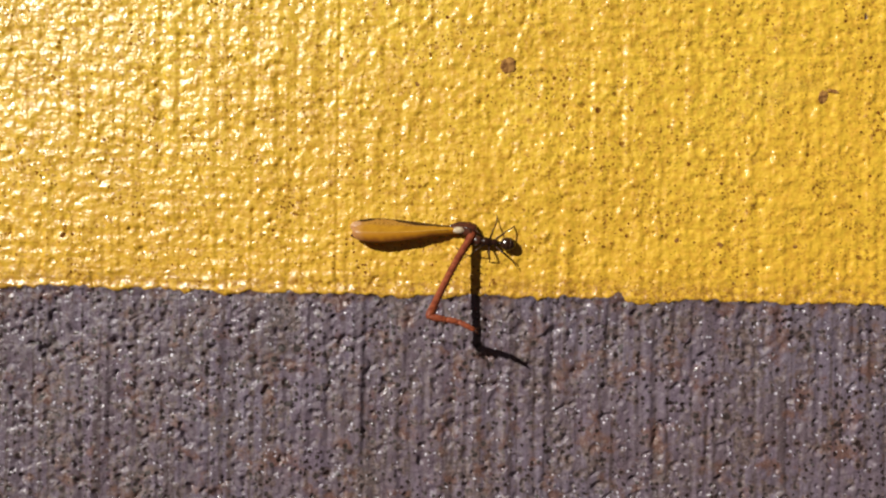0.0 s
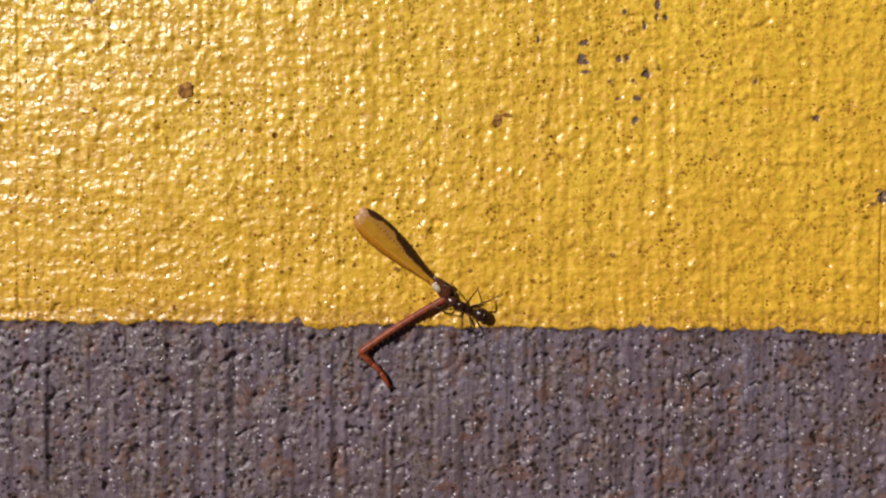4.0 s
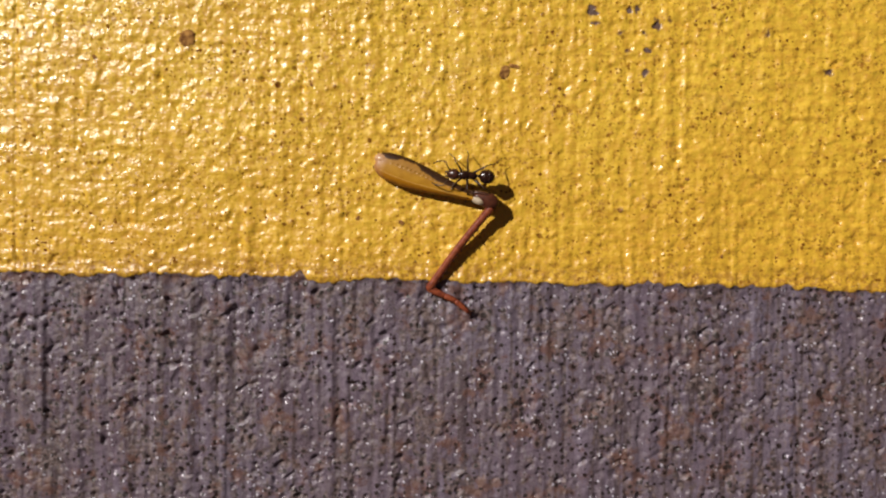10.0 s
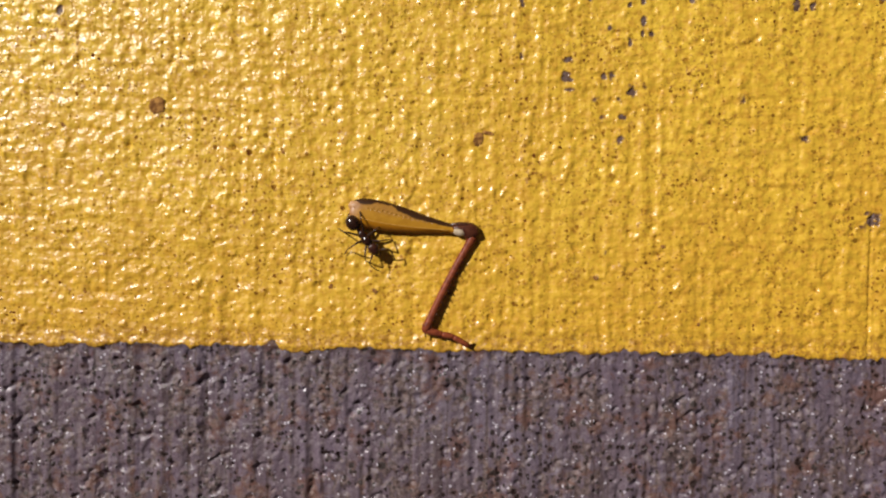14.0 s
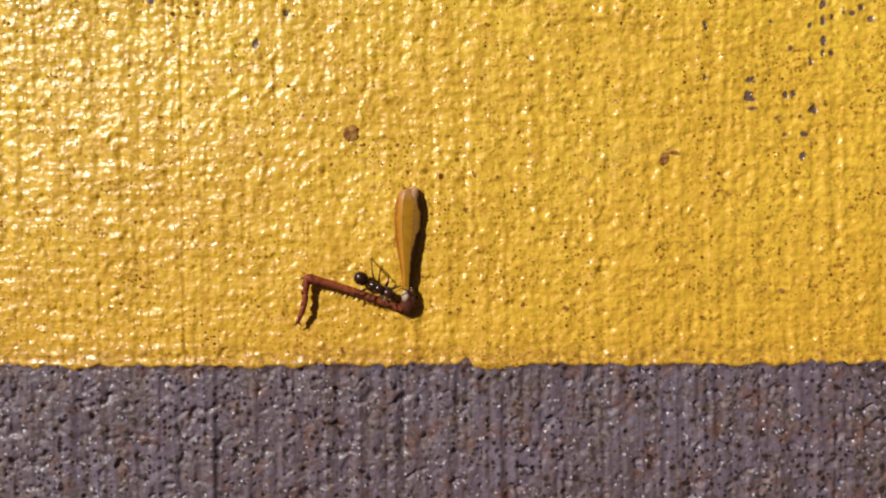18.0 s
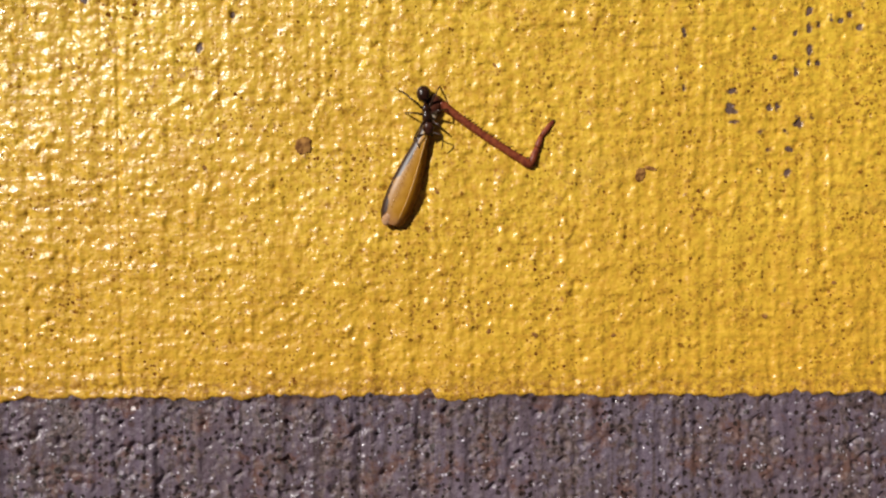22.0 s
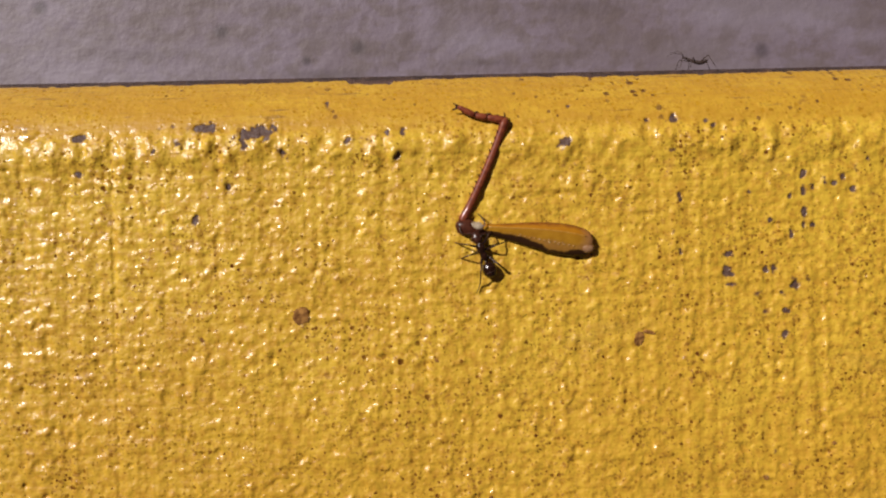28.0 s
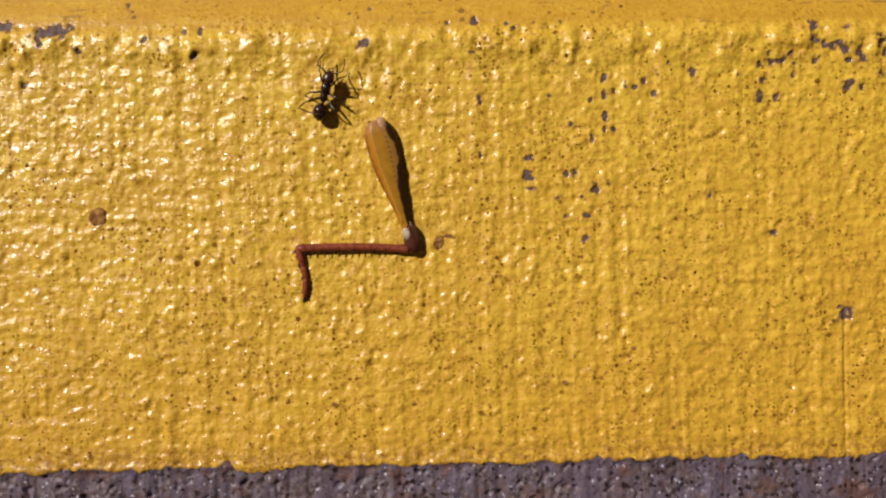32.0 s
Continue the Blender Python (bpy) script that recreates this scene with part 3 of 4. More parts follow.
def coat(X, Y):
    """The top of the unbroken paint."""
    calm = 1 - 0.88 * np.clip((Y - 15.6 - 0.8 * value_noise(X, 0 * X, 1.3, 1, 48)) / 0.9, 0, 1)
    broom = 0.09 * value_noise(X, Y, 0.95, 13, 3) + 0.08 * value_noise(X, Y, 0.45, 14, 6) + 0.05 * value_noise(X, Y, 2.1, 22, 5)
    rough = 0.10 * lumps(X, Y, 0.9, 61) + 0.30 * np.clip(lumps(X, Y, 0.6, 62) - 0.5, 0, 1) + 0.16 * np.clip(lumps(X, Y, 0.36, 66) - 0.5, 0, 1) + 0.08 * lumps(X, Y, 0.5, 69) + 0.06
    rough -= 0.7 * np.clip(lumps(X, Y, 0.6, 67) - 0.68, 0, 1)
    rough -= 0.12 * np.exp(-(((X + 16.4) / 0.2) ** 2)) + 0.15 * np.exp(-(((X - 65.8) / 0.12) ** 2)) * (Y < -9)
    weave = 0.07 * value_noise(X, Y, 3.0, 0.7, 63) + 0.05 * value_noise(X, Y, 5.0, 0.4, 68)
    ridge = np.exp(-(((Y - 14.6) / 1.4) ** 2)) * (0.45 * value_noise(X, Y, 0.9, 1.8, 64) + 0.30 * lumps(X, Y, 1.1, 73)) + 0.18 * np.exp(-(((Y - 11.5) / 2.2) ** 2)) * lumps(X, Y, 1.3, 65)
    swell = 0.35 * lumps(X, Y, 8, 31)
    lip = 0.10 * np.exp(-(((Y + 22.15) / 0.4) ** 2))
    return (broom + rough + weave + ridge - 0.36) * calm + swell + lip - nosing(Y)


def concrete_height(X, Y):
    """Bare concrete below the strip; under the strip it lies a thin coat lower than the paint."""
    under = np.clip((Y + 22.9) / 0.7, 0, 1)
    under = under * under * (3 - 2 * under)
    grit = 0.10 * (lumps(X, Y, 0.4, 71) - 0.5)
    return raw_concrete(X, Y) * (1 - under) + (coat(X, Y) - 0.07 + grit) * under


def paint_height(X, Y, bare):
    return coat(X, Y) * (1 - bare) + (concrete_height(X, Y) - 0.2) * bare


def sheet(name, X, Y, Z, material, skirt=None):
    """A grid of millimetres as one smooth mesh; skirt: extra rows beyond the last one, as (y, z)."""
    ny, nx = X.shape
    P = np.stack([X, Y, Z], -1).reshape(-1, 3)
    for y, z in skirt or ():
        P = np.concatenate([P, np.stack([X[-1], 0 * X[-1] + y, 0 * X[-1] + z], -1)])
        ny += 1
    idx = np.arange(nx * ny).reshape(ny, nx)
    quads = np.stack([idx[:-1, :-1], idx[:-1, 1:], idx[1:, 1:], idx[1:, :-1]], -1).reshape(-1, 4)
    me = bpy.data.meshes.new(name)
    me.vertices.add(len(P))
    me.vertices.foreach_set("co", (P * MM).astype(np.float32).ravel())
    me.loops.add(quads.size)
    me.loops.foreach_set("vertex_index", quads.astype(np.int32).ravel())
    me.polygons.add(len(quads))
    me.polygons.foreach_set("loop_start", np.arange(0, quads.size, 4, dtype=np.int32))
    me.polygons.foreach_set("use_smooth", np.ones(len(quads), dtype=bool))
    me.update(calc_edges=True)
    me.validate()
    me.materials.append(material)
    return new(name, me)


def part(name, bm, material, parent=None, label="", smooth=True):
    me = bpy.data.meshes.new(name)
    bm.to_mesh(me)
    bm.free()
    if smooth:
        for p in me.polygons:
            p.use_smooth = True
    me.materials.append(material)
    ob = new(name, me)
    if parent:
        ob.parent = parent
    if label:
        tagged(ob, label)
    return ob


# ---- the step, its paint and the pavement below ----
STEP = 0.13
xs, ys = np.arange(-54.0, 86.01, STEP), np.arange(-52.0, EDGE_Y + 0.01, STEP)
X, Y = np.meshgrid(xs, ys)
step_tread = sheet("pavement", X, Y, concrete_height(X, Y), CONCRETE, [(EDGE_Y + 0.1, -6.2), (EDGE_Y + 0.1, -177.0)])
tagged(step_tread, "grey broom-finished concrete step with pores and grit", "pavement", kind="structure")
ys2 = np.arange(-24.4, EDGE_Y - 0.2, STEP)
X2, Y2 = np.meshgrid(xs, ys2)
bare, worn = bare_mask(X2, Y2)
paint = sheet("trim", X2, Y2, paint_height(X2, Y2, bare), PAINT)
paint.data.attributes.new("wear", "FLOAT", "POINT").data.foreach_set("value", worn.astype(np.float32).ravel())
tagged(paint, "glossy yellow painted strip, chipped and lumpy, on the step's edge", "paint strip", kind="structure")


def far_slab(x0, x1, y0, bands):
    """The step past the close stretch: its rounded edge drawn on, plain."""
    bm = bmesh.new()
    ends = []
    for x in (x0, x1):
        ring = [bm.verts.new((x * MM, y * MM, (-0.06 - float(nosing(np.array(y)))) * MM)) for y in bands]
        ring += [bm.verts.new((x * MM, bands[-1] * MM, -0.177)), bm.verts.new((x * MM, y0 * MM, -0.177))]
        ends.append(ring)
    n = len(ends[0])
    for i in range(n):
        bm.faces.new((ends[0][i], ends[0][(i + 1) % n], ends[1][(i + 1) % n], ends[1][i]))
    bm.faces.new(ends[0]), bm.faces.new(ends[1][::-1])
    bmesh.ops.recalc_face_normals(bm, faces=bm.faces)
    return bm


profile = [-60000, 15, 17, 18.5, 20, 21, EDGE_Y + 0.1]
for x0, x1, bands in ((-60000, -54.05, profile), (86.05, 60000, profile), (-54.0, 86.0, [-60000, -52.05])):
    tagged(part("pavement", far_slab(x0, x1, -60000, bands), CONCRETE, smooth=False), "grey broom-finished concrete step", "pavement", kind="structure")


def far_strip(x0, x1):
    """The painted strip past the close stretch, a thin coat with its own thickness."""
    bm = bmesh.new()
    outline = [(y, -0.06 - float(nosing(np.array(y))) + 0.15) for y in (-22.4, 15, 17, 18.5, 20, 21.6)]
    outline += [(y, z - 0.3) for y, z in outline[::-1]]
    ends = [[bm.verts.new((x * MM, y * MM, z * MM)) for y, z in outline] for x in (x0, x1)]
    n = len(outline)
    for i in range(n):
        bm.faces.new((ends[0][i], ends[0][(i + 1) % n], ends[1][(i + 1) % n], ends[1][i]))
    bmesh.ops.recalc_face_normals(bm, faces=bm.faces)
    return bm


for x0, x1 in ((-60000, -54.05), (86.05, 60000)):
    tagged(part("trim", far_strip(x0, x1), PAINT, smooth=False), "yellow painted strip on the step's edge", "paint strip", kind="structure")

bm = bmesh.new()
bmesh.ops.create_grid(bm, x_segments=8, y_segments=8, size=90)
ground = part("ground", bm, LOWER, smooth=False)
ground.location.z = -0.1771
tagged(ground, "grey smooth concrete ground below the step", "ground", kind="structure")


# ---- small shapes ----
def loft(stations, n=12, bm=None, a0=0.0, a1=math.tau):
    """A closed tube through stations (x, y, z, ry, rz) in millimetres: ry across, rz in height."""
    bm = bm or bmesh.new()
    pts = [Vector(s[:3]) for s in stations]
    rings = []
    for i, s in enumerate(stations):
        d = (pts[min(i + 1, len(pts) - 1)] - pts[max(i - 1, 0)]).normalized()
        side = Vector((0, 0, 1)).cross(d)
        side = side.normalized() if side.length > 0.05 else Vector((0, 1, 0))
        up = d.cross(side).normalized()
        rings.append([bm.verts.new((pts[i] + side * s[3] * math.cos(a) + up * s[4] * math.sin(a)) * MM) for a in (math.tau * k / n for k in range(n))])
    for a, b in zip(rings, rings[1:]):
        for k in range(n):
            bm.faces.new((a[k], a[(k + 1) % n], b[(k + 1) % n], b[k]))
    bm.faces.new(rings[0][::-1]), bm.faces.new(rings[-1])
    bmesh.ops.recalc_face_normals(bm, faces=bm.faces)
    return bm


def ball(x, y, z, rx, ry, rz, bm=None, u=14, v=9, turn=0.0):
    bm = bm or bmesh.new()
    m = Matrix.Translation(Vector((x, y, z)) * MM) @ Matrix.Rotation(turn, 4, "Y") @ Matrix.Diagonal((rx * MM, ry * MM, rz * MM, 1))
    bmesh.ops.create_uvsphere(bm, u_segments=u, v_segments=v, radius=1, matrix=m)
    return bm


# ---- the grasshopper's leg: femur along +x from the knee, tibia at 71 degrees to it ----
def roofed(stations, profile):
    """A closed shell through stations (x, y, z, half width, half height) with one outline of (across, up) shares."""
    bm = bmesh.new()
    rings = [[bm.verts.new(Vector((x, y + a * w, z + b * h)) * MM) for a, b in profile] for x, y, z, w, h in stations]
    n = len(profile)
    for p, q in zip(rings, rings[1:]):
        for k in range(n):
            bm.faces.new((p[k], p[(k + 1) % n], q[(k + 1) % n], q[k]))
    bm.faces.new(rings[0][::-1]), bm.faces.new(rings[-1])
    bmesh.ops.recalc_face_normals(bm, faces=bm.faces)
    return bm


# broad sloping back face, keel, steep belly side, flat underside
FEMUR_OUTLINE = [(-1.0, -0.1), (-0.98, 0.12), (-0.91, 0.34), (-0.74, 0.56), (-0.48, 0.76), (-0.18, 0.90), (0.14, 0.99), (0.40, 1.03), (0.52, 1.0), (0.66, 0.82), (0.82, 0.54), (0.95, 0.22), (1.0, -0.08), (0.90, -0.42), (0.60, -0.72), (0.2, -0.86), (-0.3, -0.84), (-0.7, -0.62), (-0.93, -0.34)]


def femur_stations():
    rows = []
    for u, w, h in ((0.3, 0.44, 0.40), (1.2, 0.43, 0.40), (2.4, 0.52, 0.44), (3.8, 0.72, 0.52), (5.4, 1.02, 0.54), (7.0, 1.26, 0.60), (8.4, 1.37, 0.63), (9.6, 1.35, 0.62), (10.4, 1.22, 0.58), (10.95, 0.98, 0.48), (11.25, 0.60, 0.34)):
        rows.append((u, 0.10 * math.sin(u / 11 * 3.1), 0.02, w, h))
    return rows


def smoothed(rows, steps=3):
    out = []
    for a, b in zip(rows, rows[1:]):
        out += [tuple(p + (q - p) * k / steps for p, q in zip(a, b)) for k in range(steps)]
    return out + [rows[-1]]


SHINS, SHIN_AT = [], Vector((-0.3, 0.45, 0)) * MM


def build_leg():
    leg = new("grasshopper_leg")
    tagged(leg, "severed amber and red-brown grasshopper hind leg, bent at the knee", "insect leg")
    st = smoothed(femur_stations())
    femur = part("femur", roofed(st, FEMUR_OUTLINE), AMBER, leg, "glossy amber swollen upper leg")
    for k in range(15):
        x = 3.6 + k * 0.44
        w = np.interp(x, [q[0] for q in st], [q[3] for q in st])
        h = np.interp(x, [q[0] for q in st], [q[4] for q in st])
        v = -0.16 - 0.010 * k
        half = 0.10 + 0.016 * k
        rows = [(x + e * half, w * v + 0.1 + e * 0.8 * half, h * (0.95 + 0.36 * v) - 0.003 - 0.05 * abs(e), 0.05 + 0.10 * (1 - abs(e)), 0.03 + 0.06 * (1 - abs(e))) for e in (-1, -0.4, 0.4, 1)]
        part("ridge", loft(rows, 8), AMBER_PALE, femur, "glossy herringbone ridge")
    keel = [(q[0], q[1] + 0.46 * q[3], q[2] + 0.99 * q[4], 0.06, 0.05) for q in st[5:-5]]
    part("keel", loft(keel, 8), AMBER_KEEL, femur, "bright amber lengthwise keel")
    part("tip", loft(smoothed([(10.2, -0.30, 0.05, 0.5, 0.45), (10.8, -0.36, 0.06, 0.56, 0.46), (11.25, -0.38, 0.02, 0.46, 0.34), (11.45, -0.38, -0.04, 0.18, 0.16)], 2), 12), TIP_SHELL, femur, "pinkish beige rounded end lobe")
    part("tip", loft(smoothed([(10.3, 0.35, -0.10, 0.5, 0.40), (10.8, 0.46, -0.12, 0.42, 0.36), (11.15, 0.50, -0.15, 0.28, 0.24), (11.42, 0.54, -0.18, 0.08, 0.08)], 2), 12), DARK_SHELL, femur, "dark pointed end lobe")
    knee = part("knee", loft([(1.7, 0.0, 0, 0.42, 0.42), (1.15, -0.02, 0, 0.52, 0.48), (0.6, -0.06, 0, 0.72, 0.52), (0.1, -0.04, 0, 0.80, 0.54), (-0.3, 0.08, 0, 0.72, 0.52), (-0.58, 0.24, 0, 0.44, 0.40), (-0.72, 0.38, 0, 0.2, 0.2)], 16), KNEE, leg, "dark maroon swollen knee")
    part("knee_patch", ball(1.02, 0.20, 0.30, 0.66, 0.40, 0.24), CREAM, knee, "cream patch on the knee")
    lobe = [(2.1, -0.22, 0.12, 0.06, 0.06), (1.7, -0.36, 0.16, 0.16, 0.22), (1.1, -0.50, 0.16, 0.22, 0.30), (0.45, -0.56, 0.14, 0.22, 0.32), (-0.1, -0.42, 0.12, 0.12, 0.2)]
    part("knee_lobe", loft(smoothed(lobe, 2), 10), DARK_LOBE, knee, "dark brown crescent lobe")
    a = radians(71)
    d, side = Vector((math.cos(a), math.sin(a), 0)), Vector((-math.sin(a), math.cos(a), 0))
    start = Vector((0, 0, 0))
    rows = []
    for u, r in ((0.0, 0.42), (0.5, 0.41), (1.2, 0.36), (3.0, 0.36), (5.0, 0.35), (7.0, 0.35), (8.6, 0.37), (9.3, 0.42), (9.7, 0.34), (9.9, 0.14)):
        p = start + d * u - side * 0.18 * math.sin(u / 9.9 * 3.14)
        rows.append((p.x, p.y, -0.1 * u / 9.9, r, r * 0.95))
    tibia = part("tibia", loft(smoothed(rows), 14), RED_SHELL, leg, "red-brown spiny shin")
    tibia.location = SHIN_AT
    SHINS.append(tibia)
    for k in range(12):
        u = 2.4 + k * 0.6
        p = start + d * u + side * (0.29 - 0.18 * math.sin(u / 9.9 * 3.14))
        q = p + side * 0.28 + d * 0.18
        part("spine", loft([(p.x, p.y, 0.1, 0.07, 0.07), ((p + q).x / 2, (p + q).y / 2, 0.14, 0.05, 0.05), (q.x, q.y, 0.18, 0.012, 0.012)], 6), DARK_SHELL, tibia)
    end = start + d * 9.65
    for turn, length in ((30, 0.7), (75, 0.6), (-160, 0.5)):
        e = Vector((math.cos(a + radians(turn)), math.sin(a + radians(turn)), 0))
        q = end + e * length
        part("spur", loft([(end.x, end.y, 0, 0.13, 0.13), (q.x, q.y, -0.15, 0.03, 0.03)], 6), DARK_SHELL, tibia)
    b = radians(173)
    foot_d, foot_s = Vector((math.cos(b), math.sin(b), 0)), Vector((-math.sin(b), math.cos(b), 0))
    spans = ((0.0, 1.65, 0.0, 0.05, 0.36), (1.6, 2.75, 0.05, 0.08, 0.31), (2.7, 4.3, 0.08, -0.38, 0.28))
    for u0, u1, v0, v1, r in spans:
        p, q = end + foot_d * u0 + foot_s * v0, end + foot_d * u1 + foot_s * v1
        seg = loft(smoothed([(p.x, p.y, -0.1, r * 0.78, r * 0.7), ((p * 0.7 + q * 0.3).x, (p * 0.7 + q * 0.3).y, -0.12, r * 1.0, r * 0.85), ((p * 0.3 + q * 0.7).x, (p * 0.3 + q * 0.7).y, -0.15, r * 0.86, r * 0.76), (q.x, q.y, -0.2, r * 0.68, r * 0.6)], 2), 10)
        part("foot_joint", seg, RED_SHELL, tibia, "red-brown foot joint")
    for u, v, r in ((0.75, -0.2, 0.2), (1.5, -0.22, 0.19), (2.6, -0.16, 0.17)):
        p = end + foot_d * u + foot_s * v
        part("foot_pad", ball(p.x, p.y, -0.22, 1.5 * r, r, 0.8 * r, u=8, v=6), DARK_SHELL, tibia, "dark sole pad")
    tip = end + foot_d * 4.25 - foot_s * 0.36
    for v in (0.35, -0.3):
        q = tip + foot_d * 0.5 + foot_s * v
        part("claw", loft([(tip.x, tip.y, -0.15, 0.15, 0.13), (q.x, q.y, -0.35, 0.04, 0.04)], 6), DARK_SHELL, tibia, "dark claw")
    return leg


# ---- the ant: head towards +x, origin in the middle of the thorax ----
ANT_HIPS = []
ANT_SIZE = 1.08


def build_ant():
    ant = new("ant")
    tagged(ant, "glossy black ant dragging the severed leg", "ant")
    head = part("head", loft(smoothed([(0.72, 0, 0, 0.16, 0.14), (0.88, 0, 0.02, 0.40, 0.34), (1.15, 0, 0.02, 0.47, 0.38), (1.45, 0, -0.03, 0.42, 0.33), (1.68, 0, -0.08, 0.28, 0.22), (1.78, 0, -0.1, 0.12, 0.1)], 2), 14), HEAD, ant, "dark red-brown head")
    for s in (1, -1):
        part("eye", ball(1.25, s * 0.40, 0.10, 0.13, 0.09, 0.12, u=8, v=6), ANT_LEG, head, "dark round eye")
        part("mandible", loft([(1.62, s * 0.22, -0.12, 0.09, 0.07), (1.85, s * 0.20, -0.14, 0.07, 0.05), (2.02, s * 0.05, -0.15, 0.03, 0.03)], 6), ANT_LEG, head, "curved jaw")
        rows = [(1.5, s * 0.18, 0.05, 0.055, 0.055), (1.75, s * 0.60, 0.32, 0.05, 0.05), (1.95, s * 1.0, 0.42, 0.05, 0.05), (2.25, s * 1.05, 0.30, 0.05, 0.05), (2.7, s * 0.95, 0.05, 0.055, 0.055), (3.0, s * 0.82, -0.15, 0.05, 0.05)]
        part("antenna", loft(rows, 7), ANT_LEG, head, "thin elbowed feeler")
    part("thorax", loft(smoothed([(0.84, 0, 0, 0.15, 0.15), (0.66, 0, 0.05, 0.35, 0.30), (0.30, 0, 0.10, 0.41, 0.35), (-0.05, 0, 0.02, 0.31, 0.28), (-0.42, 0, 0.04, 0.34, 0.30), (-0.70, 0, -0.03, 0.21, 0.20), (-0.82, 0, -0.06, 0.09, 0.09)], 2), 14), BLACK, ant)
    part("waist", loft([(-0.75, 0, -0.05, 0.1, 0.1), (-0.88, 0, 0.08, 0.14, 0.26), (-1.0, 0, -0.02, 0.1, 0.11)], 10), BLACK, ant, "narrow waist node")
    gaster = part("gaster", loft(smoothed([(-0.92, 0, -0.02, 0.13, 0.13), (-1.06, 0, -0.02, 0.44, 0.40), (-1.4, 0, -0.04, 0.61, 0.55), (-1.78, 0, -0.06, 0.59, 0.52), (-2.08, 0, -0.12, 0.44, 0.38), (-2.26, 0, -0.16, 0.16, 0.13)], 3), 18), BLACK, ant, "shiny round black abdomen")
    for x, r in ((-1.40, 0.614), (-1.78, 0.590)):
        part("abdomen_ring", loft([(x - 0.03, 0, -0.05, r, r * 0.88), (x + 0.03, 0, -0.05, r, r * 0.88)], 18), ANT_LEG, gaster, "dull ring of the abdomen")
    for x, turn, k in ((0.52, 42, 0.92), (0.05, 96, 0.95), (-0.42, 140, 1.25)):
        for s in (1, -1):
            hip = (x * MM, s * 0.24 * MM, -0.12 * MM)
            femur = part("leg", loft(smoothed([(0, 0, 0, 0.10, 0.10), (0.3 * k, 0, 0.16, 0.095, 0.095), (0.7 * k, 0.02 * s, 0.46, 0.075, 0.075), (1.02 * k, 0, 0.58, 0.055, 0.055)], 2), 8), ANT_LEG, ant)
            part("shin", loft(smoothed([(1.0 * k, 0, 0.58, 0.052, 0.052), (1.36 * k, 0.06 * s, 0.02, 0.066, 0.066), (1.66 * k, 0.10 * s, -0.62, 0.05, 0.05)], 2), 7), ANT_LEG, femur)
            part("foot", loft(smoothed([(1.65 * k, 0.10 * s, -0.60, 0.045, 0.045), (1.86 * k, 0.04 * s, -0.78, 0.04, 0.04), (2.25 * k, -0.12 * s, -0.85, 0.026, 0.026)], 2), 6), ANT_LEG, femur)
            hip = tuple(ANT_SIZE * c for c in hip)
            ANT_HIPS.append((femur, hip, s * turn, (1 if s > 0 else -1) * (1 if x != 0.05 else -1)))
    for ob in ant.children_recursive:
        ob.data.transform(Matrix.Scale(ANT_SIZE, 4))
    return ant


# ---- the small bug that clings to the step's face ----
def build_bug():
    bug = new("bug")
    tagged(bug, "thin grey-brown long-legged bug clinging to the step's face", "bug")
    body = part("body", loft(smoothed([(0.95, 0, 0.38, 0.05, 0.05), (0.8, 0, 0.3, 0.13, 0.13), (0.45, 0, 0.12, 0.15, 0.15), (0.1, 0, -0.02, 0.2, 0.18), (-0.4, 0, -0.12, 0.3, 0.22), (-0.9, 0, -0.02, 0.26, 0.18), (-1.25, 0, 0.16, 0.06, 0.06)], 2), 12), BUG_SHELL, bug)
    part("head", loft(smoothed([(0.9, 0, 0.35, 0.08, 0.08), (1.08, 0, 0.42, 0.13, 0.13), (1.3, 0, 0.42, 0.09, 0.08), (1.42, 0, 0.38, 0.03, 0.03)], 2), 10), BUG_SHELL, bug)
    for s in (1, -1):
        part("feeler", loft([(1.3, s * 0.06, 0.45, 0.035, 0.035), (1.55, s * 0.2, 0.95 - 0.15 * s, 0.03, 0.03), (1.9, s * 0.3, 1.0 - 0.2 * s, 0.03, 0.03), (2.9, s * 0.4, 0.85 + 0.1 * s, 0.018, 0.018)], 6), BUG_SHELL, bug)
        for x, kx, kz, fx in ((0.7, 1.6, 0.35, 1.95), (0.15, 0.5, 0.35, 0.75 + 0.15 * s), (-0.5, -1.1, 0.55, -1.75)):
            leg = part("leg", loft([(x, s * 0.1, 0.05, 0.05, 0.05), (kx, s * 0.55, kz, 0.045, 0.045)], 7), BUG_SHELL, bug)
            part("shin", loft([(kx, s * 0.55, kz, 0.04, 0.04), (fx, s * 0.9, -0.72, 0.032, 0.032)], 6), BUG_SHELL, leg)
            part("foot", loft([(fx, s * 0.9, -0.7, 0.03, 0.03), (fx + 0.22, s * 1.0, -0.8, 0.02, 0.02)], 6), BUG_SHELL, leg)
    for ob in bug.children_recursive:
        ob.data.transform(Matrix.Scale(0.9, 4))
    return bug


